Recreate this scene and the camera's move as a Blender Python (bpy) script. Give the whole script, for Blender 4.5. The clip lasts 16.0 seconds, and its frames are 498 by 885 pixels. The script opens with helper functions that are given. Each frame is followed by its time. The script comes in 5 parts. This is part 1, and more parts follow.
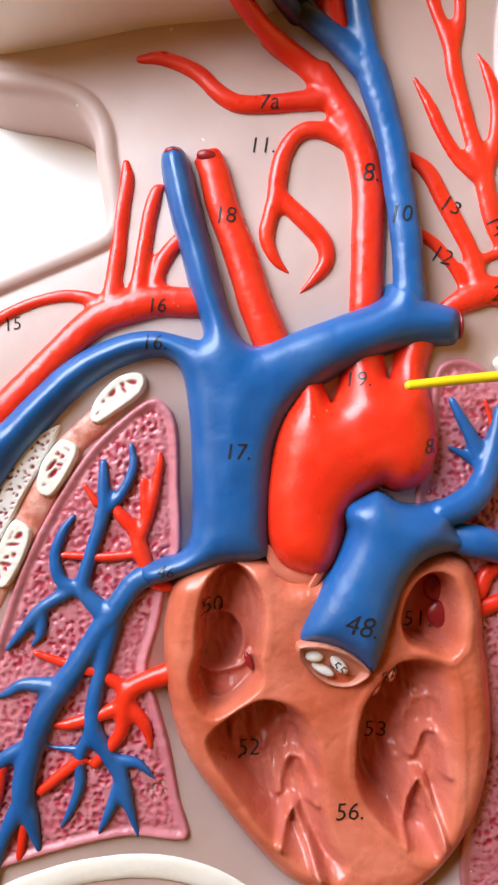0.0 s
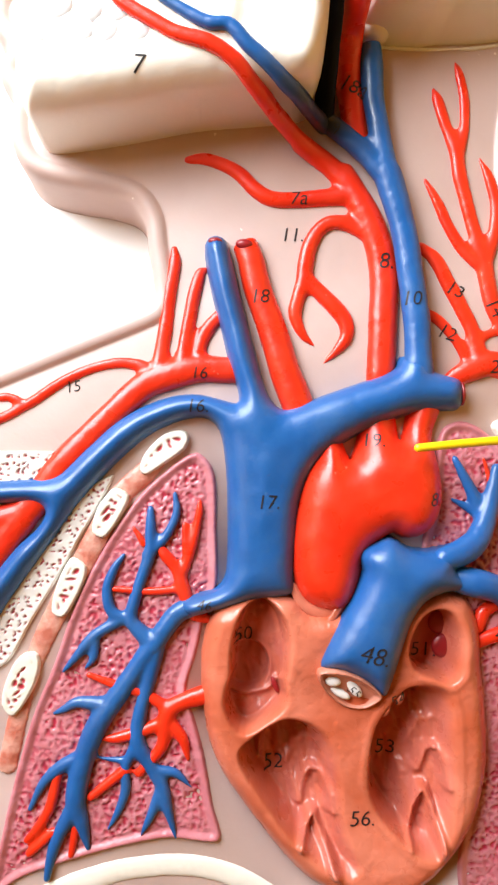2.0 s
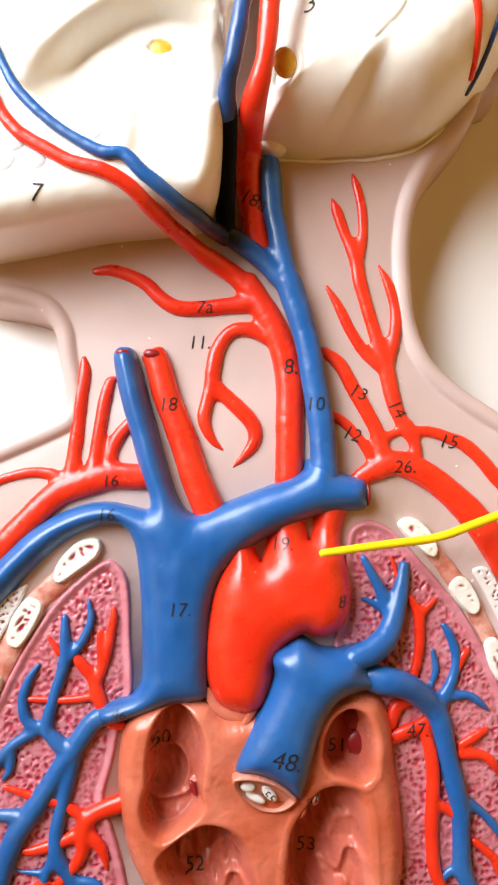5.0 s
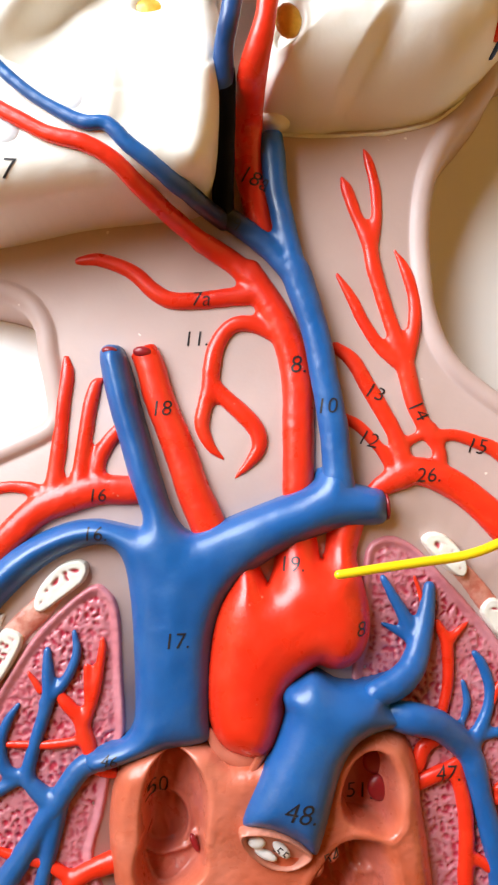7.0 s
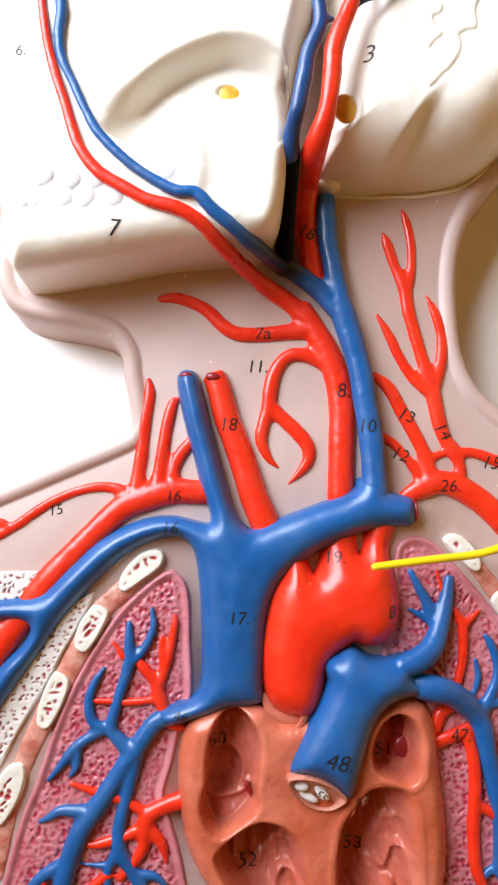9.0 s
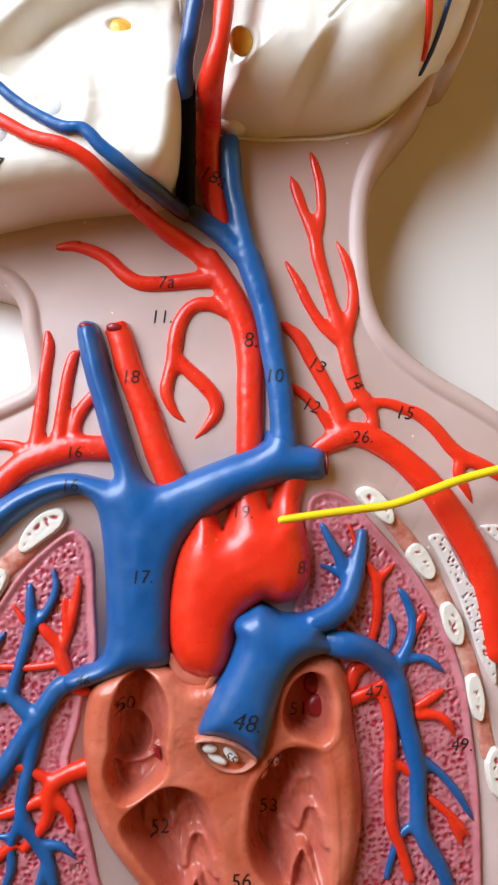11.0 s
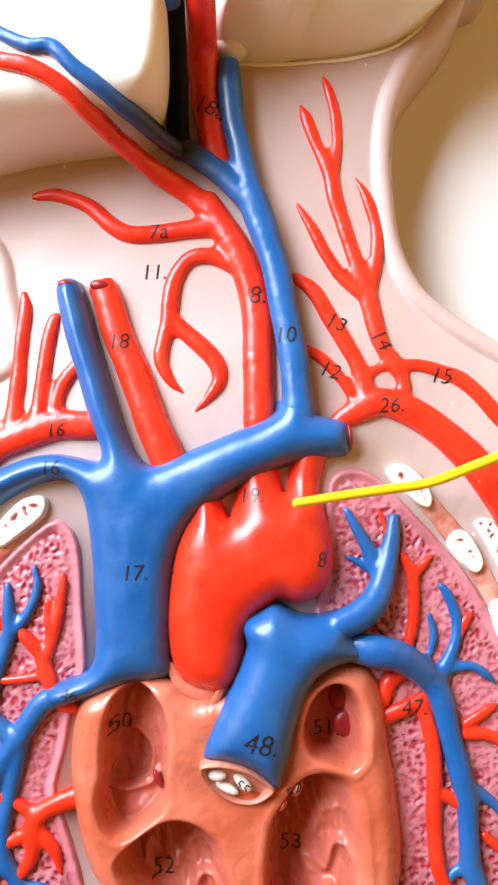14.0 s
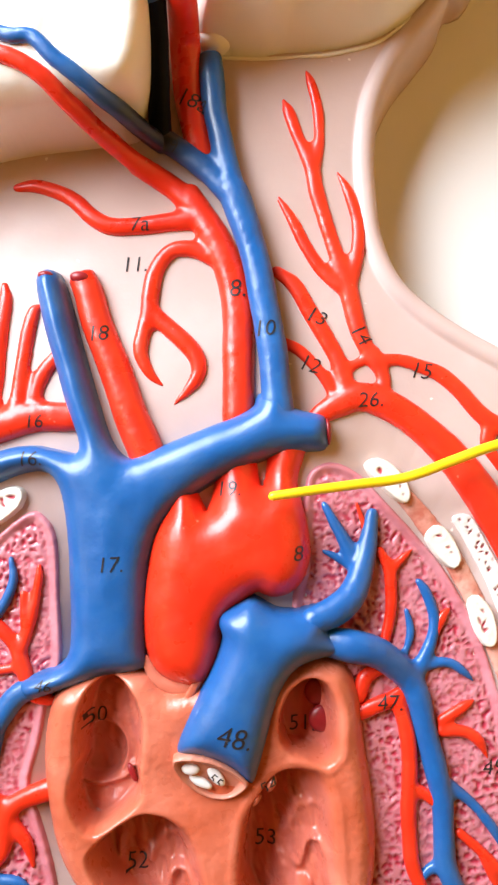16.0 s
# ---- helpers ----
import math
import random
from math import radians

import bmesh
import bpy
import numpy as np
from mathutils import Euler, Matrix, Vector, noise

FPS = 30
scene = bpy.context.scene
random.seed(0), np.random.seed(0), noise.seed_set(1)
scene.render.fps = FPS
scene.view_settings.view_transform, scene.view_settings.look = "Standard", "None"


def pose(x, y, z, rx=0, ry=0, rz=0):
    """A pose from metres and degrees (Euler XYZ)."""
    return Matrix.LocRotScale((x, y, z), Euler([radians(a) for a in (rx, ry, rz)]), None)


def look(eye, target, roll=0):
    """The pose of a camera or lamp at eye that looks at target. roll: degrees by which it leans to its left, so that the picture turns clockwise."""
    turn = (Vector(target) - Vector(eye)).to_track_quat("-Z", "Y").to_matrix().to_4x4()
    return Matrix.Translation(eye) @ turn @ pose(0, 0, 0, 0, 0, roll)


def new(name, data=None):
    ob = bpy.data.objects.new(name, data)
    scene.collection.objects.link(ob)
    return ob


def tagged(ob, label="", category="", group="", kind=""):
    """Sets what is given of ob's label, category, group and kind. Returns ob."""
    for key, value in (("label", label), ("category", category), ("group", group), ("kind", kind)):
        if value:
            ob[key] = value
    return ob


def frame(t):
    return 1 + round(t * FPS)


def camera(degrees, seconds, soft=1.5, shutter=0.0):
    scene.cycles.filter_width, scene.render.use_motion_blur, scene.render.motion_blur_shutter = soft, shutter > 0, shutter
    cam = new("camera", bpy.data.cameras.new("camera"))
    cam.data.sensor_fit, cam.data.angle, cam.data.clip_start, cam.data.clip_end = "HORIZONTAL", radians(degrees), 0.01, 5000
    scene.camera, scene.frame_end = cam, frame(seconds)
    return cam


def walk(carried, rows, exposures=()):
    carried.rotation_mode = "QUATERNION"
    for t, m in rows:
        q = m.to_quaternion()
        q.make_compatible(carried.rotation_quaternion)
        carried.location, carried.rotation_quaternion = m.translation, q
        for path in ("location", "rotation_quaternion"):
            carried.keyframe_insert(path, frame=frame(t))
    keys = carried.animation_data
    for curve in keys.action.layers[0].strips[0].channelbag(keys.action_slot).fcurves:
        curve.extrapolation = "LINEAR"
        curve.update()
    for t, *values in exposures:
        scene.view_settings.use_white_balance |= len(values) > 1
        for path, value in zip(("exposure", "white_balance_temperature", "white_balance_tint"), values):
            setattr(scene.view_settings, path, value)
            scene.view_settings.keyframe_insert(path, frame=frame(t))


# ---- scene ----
cam = camera(38.82, 16.0, soft=2.4)
PATH = [
    (0, 0.00080, -0.00079, 0.18589, 0.438, 0.231, -0.113),
    (0.5, -0.00031, 0.00189, 0.18469, 0.581, -0.104, 0.048),
    (1, -0.00031, 0.00347, 0.18613, 0.808, 0.223, -0.136),
    (1.5, 0.00082, 0.00496, 0.19525, 1.293, 0.436, -0.041),
    (2, -0.00662, 0.00872, 0.21061, 1.561, 0.310, 0.696),
    (2.5, -0.00138, 0.00636, 0.21069, 1.436, 0.050, 0.290),
    (3, -0.00692, 0.00966, 0.20936, 1.338, 0.666, 0.981),
    (3.5, -0.00200, 0.01056, 0.20861, 1.897, -0.672, 0.731),
    (4, 0.01010, 0.01273, 0.21014, 2.085, -0.547, 0.100),
    (4.2, 0.01388, 0.01898, 0.22050, 3.306, -0.624, -0.101),
    (6.3, 0.00804, 0.03467, 0.19748, 3.413, -2.210, -1.957),
    (6.5, 0.00947, 0.03290, 0.19530, 3.889, -1.627, -1.766),
    (7, 0.01121, 0.03219, 0.19399, 3.998, -1.408, -1.740),
    (7.5, 0.00987, 0.03627, 0.19751, 3.904, -1.200, -1.649),
    (8, 0.00485, 0.03432, 0.20965, 4.258, -0.584, -1.334),
    (8.2, -0.00109, 0.03269, 0.21974, 4.225, -0.446, -1.047),
    (10.3, -0.00385, 0.03457, 0.22996, 3.605, -2.678, -0.040),
    (10.5, 0.00253, 0.02960, 0.22780, 3.531, -2.719, -0.670),
    (11, 0.01827, 0.02298, 0.21977, 3.248, -2.548, -1.407),
    (11.5, 0.02407, 0.01382, 0.20062, 3.959, -2.086, -1.162),
    (12, 0.02510, 0.00298, 0.17715, 3.428, -1.063, -1.647),
    (12.5, 0.02990, 0.00762, 0.18354, 4.181, -1.821, -1.995),
    (13, 0.02861, 0.00780, 0.18421, 3.745, -0.872, -2.574),
    (13.5, 0.02810, 0.01755, 0.19261, 3.851, 0.174, -2.526),
    (14, 0.02526, 0.01623, 0.19059, 3.776, 0.278, -2.473),
    (14.5, 0.02089, 0.01812, 0.18877, 3.906, 0.338, -1.586),
    (15, 0.02033, 0.01769, 0.18665, 3.616, 0.283, -1.348),
    (15.5, 0.02577, 0.01666, 0.18976, 3.873, 0.254, -1.610),
    (16, 0.03050, 0.01367, 0.18999, 4.048, 0.303, -1.890),
]
walk(cam, [(t, pose(x, y, z, a, b, c)) for t, x, y, z, a, b, c in PATH],
     [(0, 0.40, 6200, 10), (1.5, 0.68, 6500, 10), (2, 0.68, 6600, 10), (3.5, 0.58, 6600, 10), (4.2, 0.60, 6600, 10), (6.5, 0.44, 6450, 10), (8.2, 0.46, 6400, 10), (10.3, -0.06, 6050, 10),
      (11, 0.13, 6050, 10), (12.5, 0.66, 6100, 10), (13.5, 0.90, 6050, 10), (15, 0.92, 6200, 10), (16, 0.92, 6300, 10)])

# ---- light: daylight from one window, warm bounce from unseen walls added around ----
world = bpy.data.worlds.new("sky")
scene.world = world
world.use_nodes = True
wn = world.node_tree.nodes
sky = wn.new("ShaderNodeTexSky")
sky.sky_type, sky.sun_disc = "NISHITA", False
sky.sun_elevation, sky.sun_rotation = radians(38), radians(200)
world.node_tree.links.new(sky.outputs[0], wn["Background"].inputs[0])
wn["Background"].inputs[1].default_value = 0.12

WIN_X, WIN_Y0, WIN_Y1, WIN_Z0, WIN_Z1 = -0.37, 0.16, 0.76, 0.19, 0.66
lamp = bpy.data.lights.new("window_daylight", "AREA")
lamp.shape, lamp.size, lamp.size_y, lamp.energy, lamp.color = "RECTANGLE", WIN_Y1 - WIN_Y0, WIN_Z1 - WIN_Z0, 10.6, (0.915, 0.965, 1.03)
lamp_ob = new("window_daylight", lamp)
lamp_ob.matrix_world = look((WIN_X + 0.02, (WIN_Y0 + WIN_Y1) / 2, (WIN_Z0 + WIN_Z1) / 2), (0.4, (WIN_Y0 + WIN_Y1) / 2 - 0.4, 0.2))

# ---- materials ----
MM = 0.001


def paint(name, base, second, rough=0.35, scale=90.0, bump=0.15, coat=0.2, spots=0.0, spot_colour=(0.9, 0.85, 0.8), bump_scale=900.0, contrast=0.5, wear=0.0, wear_colour=(0.4, 0.4, 0.4), fade=None):
    """Hand-painted cast resin: two close tones, fine brush relief, small chips. fade: place and two radii in mm;
    near-black inside the first, its own colour outside the second.
    """
    m = bpy.data.materials.new(name)
    m.use_nodes = True
    n, l = m.node_tree.nodes, m.node_tree.links
    b = n["Principled BSDF"]
    tc = n.new("ShaderNodeTexCoord")
    big = n.new("ShaderNodeTexNoise")
    big.inputs["Scale"].default_value, big.inputs["Detail"].default_value = scale, 6
    l.new(tc.outputs["Object"], big.inputs["Vector"])
    ramp = n.new("ShaderNodeValToRGB")
    ramp.color_ramp.elements[0].position, ramp.color_ramp.elements[1].position = 0.5 - contrast / 2, 0.5 + contrast / 2
    ramp.color_ramp.elements[0].color, ramp.color_ramp.elements[1].color = (*base, 1), (*second, 1)
    l.new(big.outputs["Fac"], ramp.inputs[0])
    colour = ramp.outputs[0]
    if spots:
        sp = n.new("ShaderNodeTexNoise")
        sp.inputs["Scale"].default_value, sp.inputs["Detail"].default_value = 420, 1
        l.new(tc.outputs["Object"], sp.inputs["Vector"])
        sr = n.new("ShaderNodeMapRange")
        sr.inputs[1].default_value, sr.inputs[2].default_value = 0.80 - spots * 0.1, 0.82 - spots * 0.1
        l.new(sp.outputs["Fac"], sr.inputs[0])
        mx = n.new("ShaderNodeMix")
        mx.data_type = "RGBA"
        mx.inputs[7].default_value = (*spot_colour, 1)
        l.new(sr.outputs[0], mx.inputs[0])
        l.new(colour, mx.inputs[6])
        colour = mx.outputs[2]
    if wear:
        wn_ = n.new("ShaderNodeTexNoise")
        wn_.inputs["Scale"].default_value, wn_.inputs["Detail"].default_value, wn_.inputs["Roughness"].default_value = 60, 8, 0.7
        l.new(tc.outputs["Object"], wn_.inputs["Vector"])
        wr = n.new("ShaderNodeMapRange")
        wr.inputs[1].default_value, wr.inputs[2].default_value, wr.inputs[4].default_value = 0.48, 0.75, wear
        l.new(wn_.outputs["Fac"], wr.inputs[0])
        wm = n.new("ShaderNodeMix")
        wm.data_type = "RGBA"
        wm.inputs[7].default_value = (*wear_colour, 1)
        l.new(wr.outputs[0], wm.inputs[0])
        l.new(colour, wm.inputs[6])
        colour = wm.outputs[2]
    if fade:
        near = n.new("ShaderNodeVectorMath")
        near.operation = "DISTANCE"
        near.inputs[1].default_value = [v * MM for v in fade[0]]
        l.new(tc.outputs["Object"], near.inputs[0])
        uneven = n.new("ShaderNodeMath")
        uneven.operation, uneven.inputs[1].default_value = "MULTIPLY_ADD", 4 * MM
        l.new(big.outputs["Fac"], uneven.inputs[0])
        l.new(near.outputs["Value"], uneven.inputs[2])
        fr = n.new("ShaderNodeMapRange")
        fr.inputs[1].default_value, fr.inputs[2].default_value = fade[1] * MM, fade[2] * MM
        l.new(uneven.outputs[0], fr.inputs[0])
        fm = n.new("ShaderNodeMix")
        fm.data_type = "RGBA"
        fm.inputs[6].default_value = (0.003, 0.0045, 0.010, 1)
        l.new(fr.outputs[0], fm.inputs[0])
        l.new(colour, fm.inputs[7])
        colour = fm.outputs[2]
    l.new(colour, b.inputs["Base Color"])
    fine = n.new("ShaderNodeTexNoise")
    fine.inputs["Scale"].default_value, fine.inputs["Detail"].default_value = bump_scale, 4
    l.new(tc.outputs["Object"], fine.inputs["Vector"])
    wide = n.new("ShaderNodeTexNoise")
    wide.inputs["Scale"].default_value, wide.inputs["Detail"].default_value = 170, 3
    l.new(tc.outputs["Object"], wide.inputs["Vector"])
    b1 = n.new("ShaderNodeBump")
    b1.inputs["Strength"].default_value, b1.inputs["Distance"].default_value = bump, 0.0004
    l.new(fine.outputs["Fac"], b1.inputs["Height"])
    b2 = n.new("ShaderNodeBump")
    b2.inputs["Strength"].default_value, b2.inputs["Distance"].default_value = bump, 0.0015
    l.new(wide.outputs["Fac"], b2.inputs["Height"])
    l.new(b1.outputs[0], b2.inputs["Normal"])
    l.new(b2.outputs[0], b.inputs["Normal"])
    rr = n.new("ShaderNodeMapRange")
    rr.inputs[1].default_value, rr.inputs[2].default_value = 0.3, 0.7
    rr.inputs[3].default_value, rr.inputs[4].default_value = rough - 0.07, rough + 0.1
    l.new(wide.outputs["Fac"], rr.inputs[0])
    l.new(rr.outputs[0], b.inputs["Roughness"])
    b.inputs["Coat Weight"].default_value, b.inputs["Coat Roughness"].default_value = coat, 0.2
    return m


RED = paint("red_paint", (0.74, 0.022, 0.006), (0.85, 0.038, 0.010), 0.31, bump=0.13, spots=0.12, spot_colour=(0.78, 0.16, 0.10), wear=0.3, wear_colour=(0.66, 0.085, 0.04))
BLUE = paint("blue_paint", (0.007, 0.082, 0.285), (0.012, 0.118, 0.375), 0.36, bump=0.13, coat=0.28, wear=0.35, wear_colour=(0.075, 0.18, 0.34))
# turns from blue to near-black towards the jaw corner
BLUE_TO_BLACK = paint("blue_paint_to_black", (0.007, 0.082, 0.285), (0.012, 0.118, 0.375), 0.36, bump=0.13, wear=0.4, wear_colour=(0.075, 0.18, 0.34), fade=((10.0, 101.0, 30.0), 7.0, 22.0))
NAVY = paint("navy_paint", (0.008, 0.045, 0.16), (0.012, 0.07, 0.24), 0.36, bump=0.13)
# near-black with almost no reflection, so the vein stays dark all along
BLACK = paint("near_black", (0.003, 0.0035, 0.006), (0.006, 0.007, 0.012), 0.38, coat=0.0)
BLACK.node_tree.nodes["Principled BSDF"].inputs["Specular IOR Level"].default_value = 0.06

SKIN = paint("skin_paint", (0.53, 0.395, 0.36), (0.60, 0.46, 0.42), 0.48, scale=40, bump=0.08, coat=0.05, spots=0.1, spot_colour=(0.8, 0.72, 0.66), wear=0.35, wear_colour=(0.53, 0.37, 0.32))
BONE = paint("bone_paint", (0.83, 0.80, 0.70), (0.87, 0.85, 0.77), 0.42, scale=35, bump=0.10)
HEART = paint("heart_paint", (0.48, 0.10, 0.045), (0.62, 0.19, 0.12), 0.33, scale=55, bump=0.07, spots=0.12, spot_colour=(0.85, 0.5, 0.4), contrast=0.35)
CORAL = paint("coral_paint", (0.55, 0.18, 0.11), (0.66, 0.28, 0.20), 0.36, scale=120, bump=0.15)
MUSCLE = paint("muscle_paint", (0.52, 0.15, 0.10), (0.70, 0.36, 0.28), 0.38, scale=230, bump=0.5, contrast=0.25)
DARK_RED = paint("dark_red_paint", (0.22, 0.008, 0.012), (0.34, 0.016, 0.02), 0.35)
WHITE = paint("white_paint", (0.80, 0.80, 0.78), (0.86, 0.86, 0.85), 0.3)
ENAMEL = paint("enamel_paint", (0.72, 0.76, 0.80), (0.80, 0.82, 0.83), 0.35)
BROWN = paint("brown_paint", (0.045, 0.018, 0.010), (0.10, 0.045, 0.025), 0.4)
GREY = paint("grey_paint", (0.42, 0.45, 0.50), (0.55, 0.57, 0.60), 0.4)
OCHRE = paint("ochre_paint", (0.50, 0.24, 0.012), (0.80, 0.47, 0.05), 0.4, scale=260, contrast=0.25)
INK = paint("pen_ink", (0.008, 0.007, 0.009), (0.02, 0.016, 0.018), 0.5)
YELLOW = paint("yellow_plastic", (0.86, 0.66, 0.006), (0.90, 0.72, 0.012), 0.32, coat=0.3, bump=0.05)
TABLE = paint("table_white", (0.80, 0.79, 0.76), (0.84, 0.83, 0.80), 0.45, scale=12, bump=0.05)
# unseen shell of the room, its colours set for the bounce it throws
WALL = paint("wall_bounce", (0.58, 0.31, 0.06), (0.62, 0.34, 0.07), 0.8, scale=5, coat=0)
FLOOR_BROWN = paint("floor_bounce", (0.20, 0.11, 0.05), (0.28, 0.15, 0.07), 0.5, scale=8)
CEIL = paint("ceiling_bounce", (0.48, 0.28, 0.08), (0.52, 0.31, 0.09), 0.8, scale=5, coat=0)


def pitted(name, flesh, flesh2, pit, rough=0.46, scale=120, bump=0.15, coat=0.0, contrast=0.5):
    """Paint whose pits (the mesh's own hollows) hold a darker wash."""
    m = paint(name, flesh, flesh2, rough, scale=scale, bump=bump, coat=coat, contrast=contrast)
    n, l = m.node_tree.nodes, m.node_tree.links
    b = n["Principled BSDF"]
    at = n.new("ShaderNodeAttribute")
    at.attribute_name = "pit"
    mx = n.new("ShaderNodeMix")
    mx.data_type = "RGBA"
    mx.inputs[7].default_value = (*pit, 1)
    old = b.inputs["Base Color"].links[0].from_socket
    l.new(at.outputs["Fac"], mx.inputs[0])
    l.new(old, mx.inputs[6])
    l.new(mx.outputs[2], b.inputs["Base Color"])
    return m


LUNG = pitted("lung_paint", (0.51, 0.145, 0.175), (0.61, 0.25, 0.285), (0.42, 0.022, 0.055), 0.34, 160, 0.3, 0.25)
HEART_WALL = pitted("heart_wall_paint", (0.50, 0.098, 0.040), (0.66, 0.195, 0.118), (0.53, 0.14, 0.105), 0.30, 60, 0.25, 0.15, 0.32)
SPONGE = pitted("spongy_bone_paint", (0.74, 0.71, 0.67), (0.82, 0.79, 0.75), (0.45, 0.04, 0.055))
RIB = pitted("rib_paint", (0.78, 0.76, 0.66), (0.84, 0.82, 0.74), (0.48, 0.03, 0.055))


# ---- builders ----
def mesh_object(name, verts, faces, material, parent=None, label="", smooth=True, pit=None):
    me = bpy.data.meshes.new(name)
    me.from_pydata(verts, [], faces)
    me.materials.append(material)
    if smooth:
        me.polygons.foreach_set("use_smooth", [True] * len(me.polygons))
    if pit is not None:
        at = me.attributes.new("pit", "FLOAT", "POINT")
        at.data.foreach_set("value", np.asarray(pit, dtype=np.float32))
    ob = new(name, me)
    if parent:
        ob.parent = parent
    if label:
        tagged(ob, label)
    return ob


def part(name, bm, material, parent, label=""):
    me = bpy.data.meshes.new(name)
    bm.to_mesh(me)
    bm.free()
    me.materials.append(material)
    me.polygons.foreach_set("use_smooth", [True] * len(me.polygons))
    ob = new(name, me)
    ob.parent = parent
    if label:
        tagged(ob, label)
    return ob


def spline(points, step, closed=False):
    """Catmull-Rom through points, at about that step."""
    p = np.asarray(points, float)
    n = len(p)
    out = []
    for i in range(n if closed else n - 1):
        a, b = p[i], p[(i + 1) % n]
        before = p[(i - 1) % n] if closed or i else a + (a - b)
        after = p[(i + 2) % n] if closed or i + 2 < n else b + (b - a)
        count = max(1, int(math.ceil(np.linalg.norm((b - a)[:2]) / step)))
        for k in range(count):
            t = k / count
            out.append(0.5 * (2 * a + (b - before) * t + (2 * before - 5 * a + 4 * b - after) * t * t + (3 * a - before - 3 * b + after) * t ** 3))
    if not closed:
        out.append(p[-1])
    return np.array(out)


def tube(verts, faces, points, flat=1.0, segs=16, step=1.0, blunt=False, wobble=0.0):
    """One closed tube along (x, y, z, r) points, in mm."""
    p = spline(points, step)
    segs = max(segs, int(p[:, 3].max() * 6))
    p[:, 3] = np.maximum(p[:, 3], 0.25)
    way = np.gradient(p[:, :3], axis=0)
    way /= np.linalg.norm(way, axis=1)[:, None] + 1e-9
    side = np.cross(way, (0, 0, 1.0))
    side /= np.linalg.norm(side, axis=1)[:, None] + 1e-9
    up = np.cross(side, way)
    rows = [(p[i, :3], p[i, 3], i) for i in range(len(p))]
    for end, sign in ((0, -1), (-1, 1)):
        c, r, i = p[end, :3], p[end, 3], end % len(p)
        deep = r * (0.3 if blunt and end else 1.0)
        caps = [(c + way[i] * sign * deep * math.sin(a), r * math.cos(a), i) for a in (0.3, 0.6, 0.9, 1.2, 1.45)]
        rows = caps[::-1] + rows if end == 0 else rows + caps
    start = len(verts)
    for c, r, i in rows:
        r = r * (1 + wobble * noise.noise(Vector(c) * 0.25) + 0.5 * wobble * noise.noise(Vector(c) * 0.9))
        for k in range(segs):
            a = 2 * math.pi * k / segs
            verts.append(tuple(c + side[i] * r * math.cos(a) + up[i] * r * flat * math.sin(a)))
    for j in range(len(rows) - 1):
        for k in range(segs):
            a, b = start + j * segs + k, start + j * segs + (k + 1) % segs
            faces.append((a, b, b + segs, a + segs))
    faces.append(tuple(start + k for k in range(segs))[::-1])
    faces.append(tuple(start + (len(rows) - 1) * segs + k for k in range(segs)))


def melt(name, verts, faces, voxel, soft):
    """The tubes' common skin as arrays of places, normals and a mesh."""
    me = bpy.data.meshes.new(name)
    me.from_pydata(verts, [], faces)
    tmp = new(name, me)
    r = tmp.modifiers.new("melt", "REMESH")
    r.mode, r.voxel_size = "VOXEL", voxel
    s = tmp.modifiers.new("soften", "SMOOTH")
    s.factor, s.iterations = 0.5, soft
    done = bpy.data.meshes.new_from_object(tmp.evaluated_get(bpy.context.evaluated_depsgraph_get()))
    bpy.data.objects.remove(tmp)
    co, no = np.empty(len(done.vertices) * 3), np.empty(len(done.vertices) * 3)
    done.vertices.foreach_get("co", co)
    done.vertices.foreach_get("normal", no)
    return done, co.reshape(-1, 3), no.reshape(-1, 3)


def vessel(name, branches, material, parent, label="", flat=1.0, voxel=0.42, blunt=False, soft=4, fillet=0.5, size=1.0, rough=0.15):
    """A branching vessel, its tubes melted into one skin with rounded crotches. size scales the radii, fillet is the radius of the crotches in mm."""
    verts, faces = [], []
    for k, b in enumerate(branches):
        cut = blunt is True or (blunt is not False and k in blunt)
        b = [(x, y, z, r * size + fillet) for x, y, z, r in b]
        if cut:
            (x0, y0, z0, r0), (x1, y1, z1, r1) = b[-1], b[-2]
            far = math.dist((x0, y0), (x1, y1))
            b[-1] = (x0 + (x0 - x1) * fillet * 0.5 / far, y0 + (y0 - y1) * fillet * 0.5 / far, z0, r0)
        tube(verts, faces, b, flat, blunt=cut)
    done, co, no = melt(name, verts, faces, voxel, soft + 4)
    quads = [tuple(p.vertices) for p in done.polygons]
    done, co, no = melt(name, (co - no * fillet * 0.92).tolist(), quads, voxel, soft)
    for k, (x, y, z) in enumerate(co):
        co[k] += no[k] * rough * (noise.noise((x * 0.16, y * 0.16, z * 0.16)) + 0.4 * noise.noise((x * 0.55, y * 0.55, z * 0.55)))
    done.vertices.foreach_set("co", (co * MM).ravel())
    done.materials.clear()
    done.materials.append(material)
    done.polygons.foreach_set("use_smooth", [True] * len(done.polygons))
    done.name = name
    ob = new(name, done)
    ob.parent = parent
    if label:
        tagged(ob, label)
    return ob


